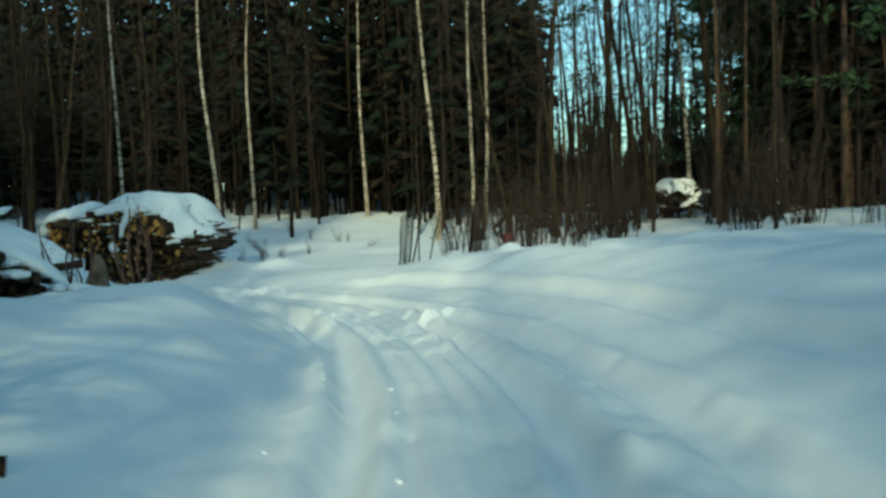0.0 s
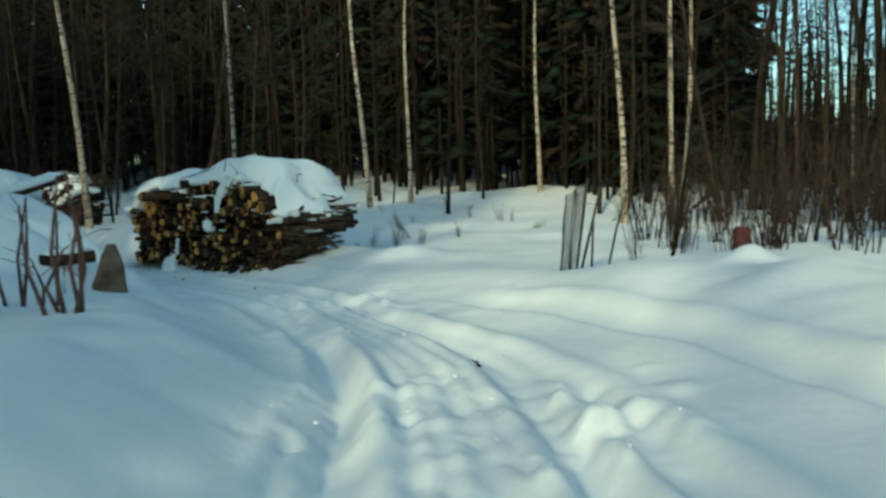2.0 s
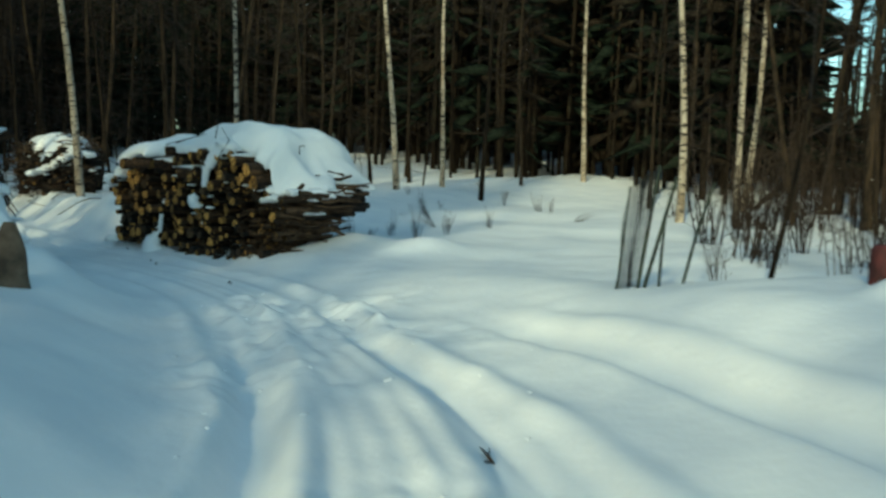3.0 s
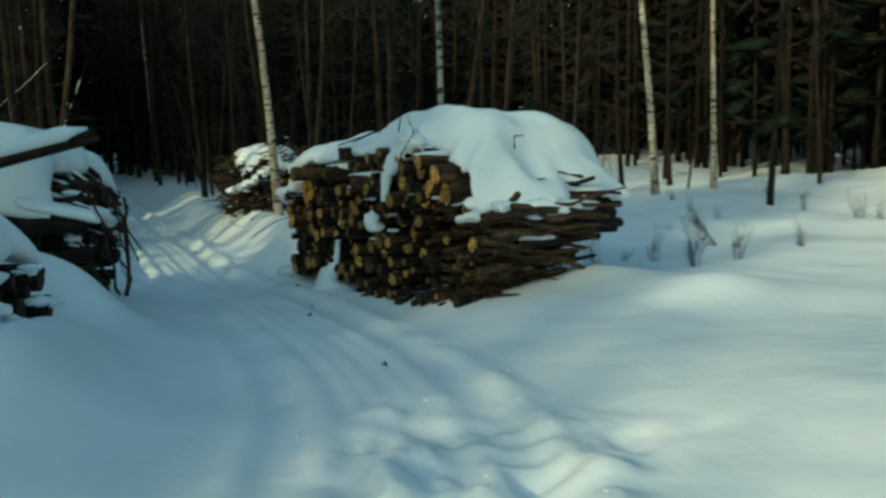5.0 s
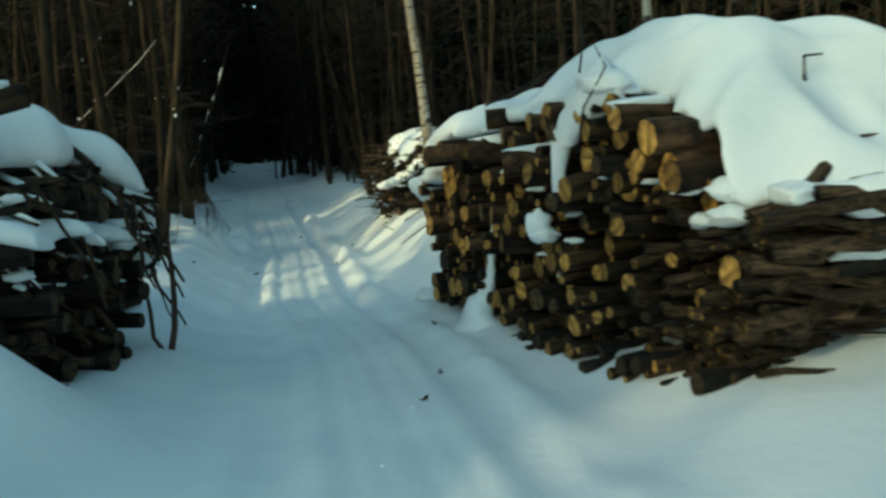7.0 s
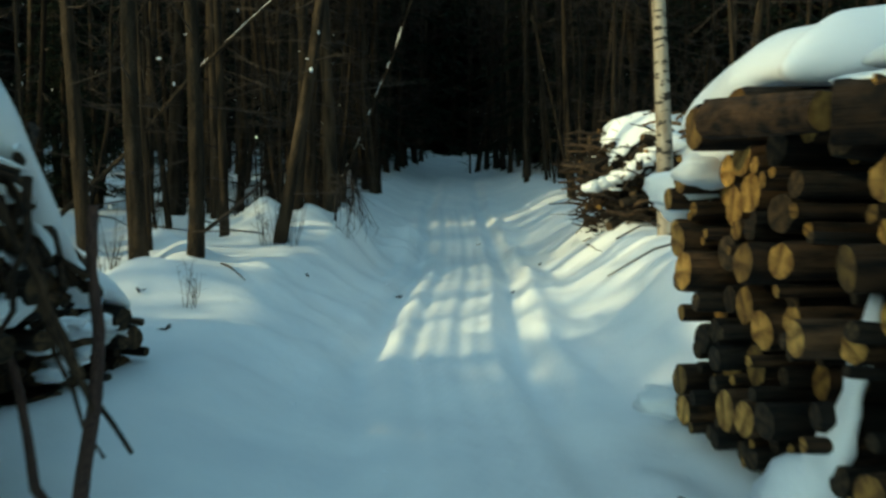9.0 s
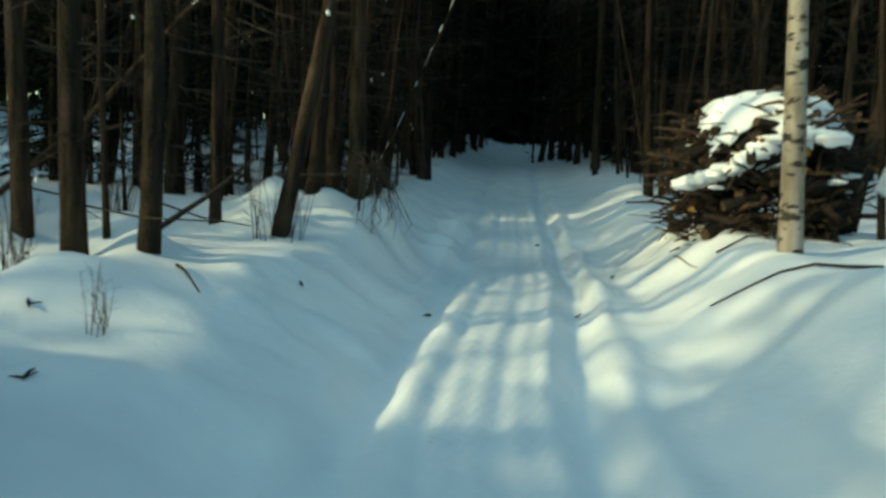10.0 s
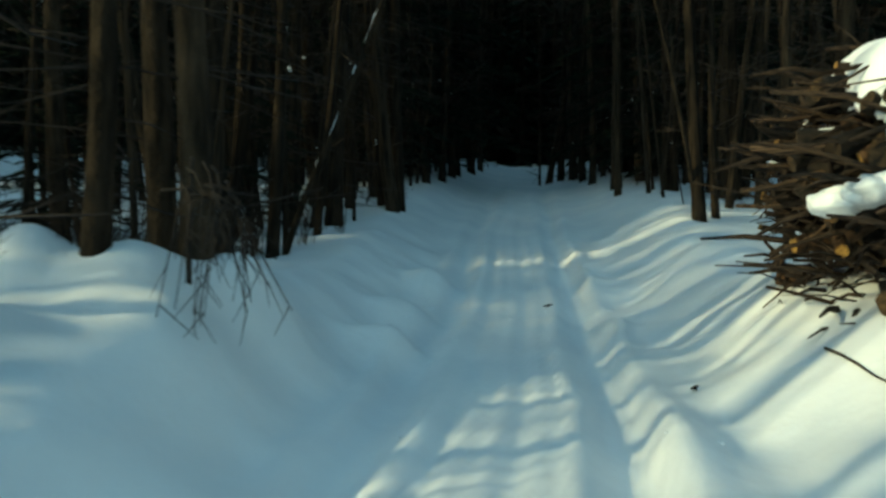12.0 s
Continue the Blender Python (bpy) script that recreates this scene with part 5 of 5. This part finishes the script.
def netting():
    """A limp black net hung between stakes: real strands on a wavy sheet."""
    x, y = 3.0, -3.2
    root = thing("net_fence", (x, y, gz(x, y)), "limp black plastic netting hung on dark stakes", "fence")
    g = Geo()

    right, back = Vector((0.83, -0.55, 0)), Vector((0.55, 0.83, 0))

    def at(s, t):
        a = right * (0.13 * t) + Vector((0, 0, 1.2 * t))
        b = right * (0.3 + 0.2 * t) + back * 0.25 + Vector((0, 0, 1.42 * t))
        return a.lerp(b, s) + back * (0.07 * math.sin(9 * s + 3 * t)) + right * (0.02 * math.sin(7 * t + 5 * s))

    for i in range(20):
        g.tube([at(i / 19, k / 8) for k in range(9)], [0.004] * 9, 3)
    for k in range(44):
        g.tube([at(i / 10, k / 43) for i in range(11)], [0.004] * 11, 3)
    part("net", g.mesh("net", [NETTING]), root, "black plastic mesh")
    for a, b, h, r in ((0.28, 0.51, 1.46, 0.026), (0.33, 0.72, 1.32, 0.026), (0.0, 0.12, 1.2, 0.014)):
        q = Geo()
        lo, hi = right * a + back * 0.2 * (a > 0) + Vector((0, 0, -0.25)), right * b + back * 0.25 * (a > 0) + Vector((0, 0, h))
        q.tube([lo, lo.lerp(hi, 0.5), hi], [r, r, r * 0.8], 6)
        part("stake", q.mesh("stake", [STAKE]), root)
    for x, y, lean, h in ((3.62, -3.6, 0.36, 1.2), (3.5, -3.4, 0.05, 0.9)):
        q = Geo()
        q.tube([(0, 0, -0.25), right * lean * 0.5 + Vector((0, 0, h * 0.5)), right * lean + Vector((0, 0, h))], [0.022, 0.02, 0.014], 6)
        ob = new("garden_stake", q.mesh("garden_stake", [STAKE]))
        ob.location = (x, y, gz(x, y))
        tagged(ob, "thin dark green stake leaning in the snow", "stake", "stakes by the netting")


netting()


def shrub_meshes():
    rnd = random.Random(77)
    out = []
    for i in range(6):
        g, s = Geo(), Geo()
        for k in range(rnd.randrange(9, 15)):
            az, h = rnd.uniform(0, 6.3), rnd.uniform(0.8, 2.4)
            b = Vector((rnd.gauss(0, 0.18), rnd.gauss(0, 0.18), -0.2))
            e = b + Vector((math.cos(az) * h * 0.25, math.sin(az) * h * 0.25, h + 0.2))
            m = b.lerp(e, 0.5) + Vector((rnd.gauss(0, 0.05), rnd.gauss(0, 0.05), 0))
            g.tube([b, m, e], [0.014, 0.010, 0.004], 4)
            for q in range(6):
                p = b.lerp(e, rnd.uniform(0.3, 0.95))
                w = Vector((rnd.gauss(0, 1), rnd.gauss(0, 1), 0.8)).normalized() * rnd.uniform(0.15, 0.5)
                g.tube([p, p + w], [0.007, 0.003], 3)
                if rnd.random() < 0.025:
                    s.blob(p + w * 0.6 + Vector((0, 0, 0.02)), rnd.uniform(0.01, 0.02), (1.4, 1.4, 0.6), 0.2, 3, 5, rnd=rnd)
        out.append((g.mesh("stems", [BRUSH]), s.mesh("snow_bits", [SNOW])))
    return out


SHRUBS = shrub_meshes()


def shrub(x, y, i, turn, size, label="leafless brown shrub with thin upright stems in snow"):
    ob = thing("shrub", (x, y, gz(x, y) - 0.02), label, "shrub", "shrubs at the forest edge")
    tilt = radians(35 + 40 * math.sin(37 * x + 11 * y)) if label.startswith("low") and x > 0 else 0
    ob.rotation_euler, ob.scale = (tilt, 0, turn), (size, size, size)
    stems, snow = SHRUBS[i % len(SHRUBS)]
    tagged(part("branchwork", stems, ob), kind="stuff")
    tagged(part("clinging_snow", snow, ob, "small clumps of clinging snow"), kind="stuff")


def shrubs():
    rnd = random.Random(17)
    for x, y, s in ((4.6, -3.4, 0.45), (7.3, -2.2, 0.6), (5.6, -4.4, 0.7), (6.4, -4.6, 0.9), (5.2, -5.6, 0.8), (5.9, -6.3, 0.9), (6.8, -6.0, 1.0), (7.6, -4.2, 1.0)):
        shrub(x, y, rnd.randrange(6), rnd.uniform(0, 6.3), s)
    for _ in range(80):
        x, y = rnd.uniform(6.5, 26), rnd.uniform(-13, 8)
        if y > 0.55 * (x - 8) + 1 or (x > 9 and abs((x + 9.5) * 0.417 - (y + 16) * 0.909) < 1.4):
            continue
        shrub(x, y, rnd.randrange(6), rnd.uniform(0, 6.3), rnd.uniform(0.5, 1.15) * (1.35 if x > 11 else 1))
    for _ in range(30):
        bear, far = radians(rnd.uniform(50, 76)), rnd.uniform(24, 40)
        x, y = -10.7 + math.sin(bear) * far, -17 + math.cos(bear) * far
        if abs((x + 9.5) * 0.417 - (y + 16) * 0.909) > 1.0 or x > 27:
            shrub(x, y, rnd.randrange(6), rnd.uniform(0, 6.3), rnd.uniform(0.9, 1.8), "tall leafless brown thicket shrub at the wood's edge")
    for _ in range(26):
        x, y = rnd.uniform(4, 18), rnd.uniform(8.5, 20)
        shrub(x, y, rnd.randrange(6), rnd.uniform(0, 6.3), rnd.uniform(0.18, 0.42), "low dead twigs poking out of the snow")
    for _ in range(16):
        shrub(rnd.uniform(4.2, 10), rnd.uniform(6.5, 13.5), rnd.randrange(6), rnd.uniform(0, 6.3), rnd.uniform(0.15, 0.4), "low dead twigs poking out of the snow")
    for _ in range(40):
        y = rnd.uniform(11, 30)
        k = int(np.abs(RY - y).argmin())
        shrub(RX[k] - rnd.uniform(2.6, 5.5), y, rnd.randrange(6), rnd.uniform(0, 6.3), rnd.uniform(0.2, 0.55), "low dead twigs poking out of the snow")


shrubs()


def stalks(x, y, count, h, seed):
    rnd = random.Random(seed)
    ob = thing("dead_stalks", (x, y, gz(x, y)), "dry brown weed stalks standing in the snow", "weeds")
    for i in range(count):
        g = Geo()
        b = Vector((rnd.gauss(0, 0.14), rnd.gauss(0, 0.14), -0.15))
        e = b + Vector((rnd.gauss(0, 0.12), rnd.gauss(0, 0.12), h * rnd.uniform(0.5, 1.1)))
        g.tube([b, b.lerp(e, 0.5) + Vector((rnd.gauss(0, 0.07), rnd.gauss(0, 0.05), 0)), e], [0.025, 0.018, 0.009], 6)
        for k in range(3):
            p = b.lerp(e, rnd.uniform(0.4, 1))
            g.tube([p, p + Vector((rnd.gauss(0, 0.1), rnd.gauss(0, 0.1), 0.12))], [0.008, 0.003], 3)
        part("stalk", g.mesh("stalk", [WILLOW]), ob)


stalks(-4.42, -4.66, 6, 1.4, 1)
stalks(-4.42, -2.1, 6, 1.35, 2)
stalks(-6.0, -2.6, 3, 1.0, 3)


def red_post():
    x, y = 4.19, -5.66
    root = thing("marker_post", (x, y, gz(x, y)), "short dark red post behind a lump of snow", "post")
    h = 1.34 - gz(x, y)
    g = Geo()
    g.tube([(0, 0, -0.3), (0, 0, h - 0.05), (0, 0, h)], [0.125, 0.125, 0.09], 12)
    part("body", g.mesh("body", [RED]), root)


red_post()


# ---------------------------------------------------------------- small litter on the snow
def litter():
    rnd = random.Random(9)
    spots = [(-0.82, -6.02, 0.35), (-0.16, 5.9, 0.08), (0.26, 2.64, 0.14), (-2.1, 16.3, 0.12), (-3.55, 15.4, 0.18), (-3.85, 22.5, 0.2), (-4.14, 10.76, 0.16), (-0.1, 9.0, 0.1), (-4.3, 14.0, 0.2), (-5.0, 11.6, 0.25), (-2.0, 18.6, 0.09), (-0.05, 6.9, 0.08)]
    for x, y, s in spots:
        g = Geo()
        az = rnd.uniform(0, 3)
        s *= 0.6
        w = Vector((math.cos(az), math.sin(az), 0)) * s
        g.tube([-w * 0.5, Vector((0, 0, 0.02)), w * 0.5 + Vector((0, 0, 0.03))], [0.008, 0.011, 0.005], 5)
        for k in range(3):
            p = w * rnd.uniform(-0.4, 0.4)
            g.tube([p, p + Vector((rnd.gauss(0, 0.3), rnd.gauss(0, 0.3), 0.1)) * s], [0.008, 0.004], 4)
        ob = new("fallen_twig", g.mesh("fallen_twig", [TWIG]))
        ob.location = (x, y, gz(x, y) + 0.01)
        tagged(ob, "small broken brown twig lying on the snow", "twig", "fallen twigs")


litter()


def fallen_pole(name, pts, r, label):
    g = Geo()
    n = len(pts)
    g.tube(pts, [r * (1 - 0.6 * i / (n - 1)) for i in range(n)], 7)
    return tagged(new(name, g.mesh(name, [TAN_BARK if name == "leaning_trunk" else TWIG])), label, "branch", "fallen branches")


def along_ground(x0, y0, x1, y1, lift=0.02, n=6):
    return [(x0 + (x1 - x0) * i / (n - 1), y0 + (y1 - y0) * i / (n - 1), gz(x0 + (x1 - x0) * i / (n - 1), y0 + (y1 - y0) * i / (n - 1)) + lift) for i in range(n)]


LEAN = [(-8.7, 13.9, 0.3), (-8.1, 14.25, 1.0), (-7.45, 14.8, 1.85), (-6.62, 15.3, 3.05), (-5.55, 15.7, 4.15), (-4.7, 16.0, 5.2)]

def snow_line(trunk, pts, r, spans, seed):
    """Broken runs of snow lying on the upper side of a leaning trunk."""
    rnd = random.Random(seed)
    pts = [Vector(p) for p in pts]
    for lo, hi in spans:
        g = Geo()
        w = [r * rnd.uniform(0.4, 1.0) for _ in range(6)]
        g.tube([on(pts, lo + (hi - lo) * k / 5) + Vector((0, 0, 2.2 * r + 0.01)) for k in range(6)], [0.003] + w[1:5] + [0.003], 6)
        part("snow_strip", g.mesh("snow_strip", [SNOW]), trunk, "thin line of snow")


snow_line(fallen_pole("leaning_trunk", LEAN, 0.044, "thin dead trunk leaning between forest trees"), LEAN, 0.010, ((0.08, 0.29), (0.33, 0.37), (0.40, 0.57), (0.6, 0.64), (0.68, 0.88)), 1)
SNOWY = [(-7.35, 22.0, 0.5), (-6.97, 22.0, 1.5), (-6.52, 22.0, 2.4), (-6.1, 22.0, 3.45), (-5.66, 22.0, 4.5), (-5.2, 21.9, 5.8)]
snow_line(fallen_pole("leaning_trunk", SNOWY, 0.05, "leaning forest sapling with snow caught along it"), SNOWY, 0.028, ((0.2, 0.3), (0.34, 0.43), (0.5, 0.53), (0.57, 0.66), (0.7, 0.73), (0.78, 0.86)), 2)
fallen_pole("fallen_branch", [(-6.3, 13.6, 0.35), (-5.9, 14.06, 0.8), (-5.6, 14.4, 1.12), (-5.3, 14.77, 1.52)], 0.04, "dead branch leaning out of the snow")
fallen_pole("fallen_branch", along_ground(0.75, 15.9, -0.75, 15.6, 0.03), 0.02, "dead branch lying on the snow bank")
fallen_pole("fallen_branch", along_ground(-0.7, 17.6, -0.1, 18.6), 0.014, "thin dead twig lying on the snow bank")
fallen_pole("fallen_branch", along_ground(-1.2, 18.4, -0.9, 17.3), 0.012, "thin dead twig lying on the snow bank")
fallen_pole("fallen_branch", along_ground(-4.9, 13.0, -4.4, 12.6), 0.014, "thin dead twig lying on the snow bank")
fallen_pole("leaning_trunk", [(-2.2, 27.6, 0.9), (-2.4, 27.0, 2.2), (-2.75, 26.6, 3.8), (-3.3, 26.2, 6.0)], 0.05, "thin bent sapling leaning over the track")


def drooping_twigs():
    rnd = random.Random(12)
    root = thing("drooping_bush", (-5.0, 17.0, gz(-5.0, 17.0)), "thin bush with twigs hanging down to the snow", "bush")
    for i in range(13):
        g = Geo()
        s = Vector((rnd.gauss(-0.1, 0.1), rnd.gauss(0.1, 0.1), 0.8 + rnd.uniform(-0.15, 0.2)))
        e = Vector((rnd.uniform(0.0, 0.6), rnd.uniform(-0.5, 0.3), rnd.uniform(-0.05, 0.1)))
        m = s.lerp(e, 0.4) + Vector((0.1, 0, 0.2))
        g.tube([s, s.lerp(m, 0.6) + Vector((0, 0, 0.05)), m, e], [0.010, 0.009, 0.007, 0.003], 5)
        for k in range(4):
            p = m.lerp(e, rnd.random())
            g.tube([p, p + Vector((rnd.gauss(0.05, 0.1), rnd.gauss(0, 0.1), -0.2))], [0.005, 0.002], 3)
        part("twig", g.mesh("twig", [TWIG]), root)
    g = Geo()
    g.tube([(-0.2, 0.2, -0.2), (-0.18, 0.16, 0.4), (-0.1, 0.1, 0.95)], [0.022, 0.018, 0.012], 6)
    part("stem", g.mesh("stem", [TWIG]), root)


drooping_twigs()


def snow_crumbs():
    """Loose crumbs of churned snow beside the ruts."""
    rnd = random.Random(44)
    g = Geo()
    for i in range(550):
        k = rnd.randrange(len(RX))
        if not -17 < RY[k] < 24:
            continue
        clear = RY[k] < 1
        off = rnd.choice((-1.08, -0.42, 0.42, 1.08, 1.2)) + rnd.gauss(0, 0.12) if rnd.random() < 0.7 else rnd.uniform(-1.6, 2.4 if clear else 1.6)
        if not clear and rnd.random() < 0.55:
            continue
        x, y = RX[k] + TY[k] * off + rnd.uniform(-0.1, 0.1), RY[k] - TX[k] * off + rnd.uniform(-0.1, 0.1)
        r = rnd.uniform(0.010, 0.022) if rnd.random() < 0.95 else rnd.uniform(0.022, 0.032)
        g.blob((x, y, gz(x, y) - 0.1 * r), r, (rnd.uniform(0.9, 1.9), rnd.uniform(0.9, 1.9), 0.55), 0.6, 4, 6, rnd=rnd)
    tagged(new("snow_crumbs", g.mesh("snow_crumbs", [SNOW])), "loose crumbs of churned snow along the wheel ruts", "snow", kind="stuff")


snow_crumbs()
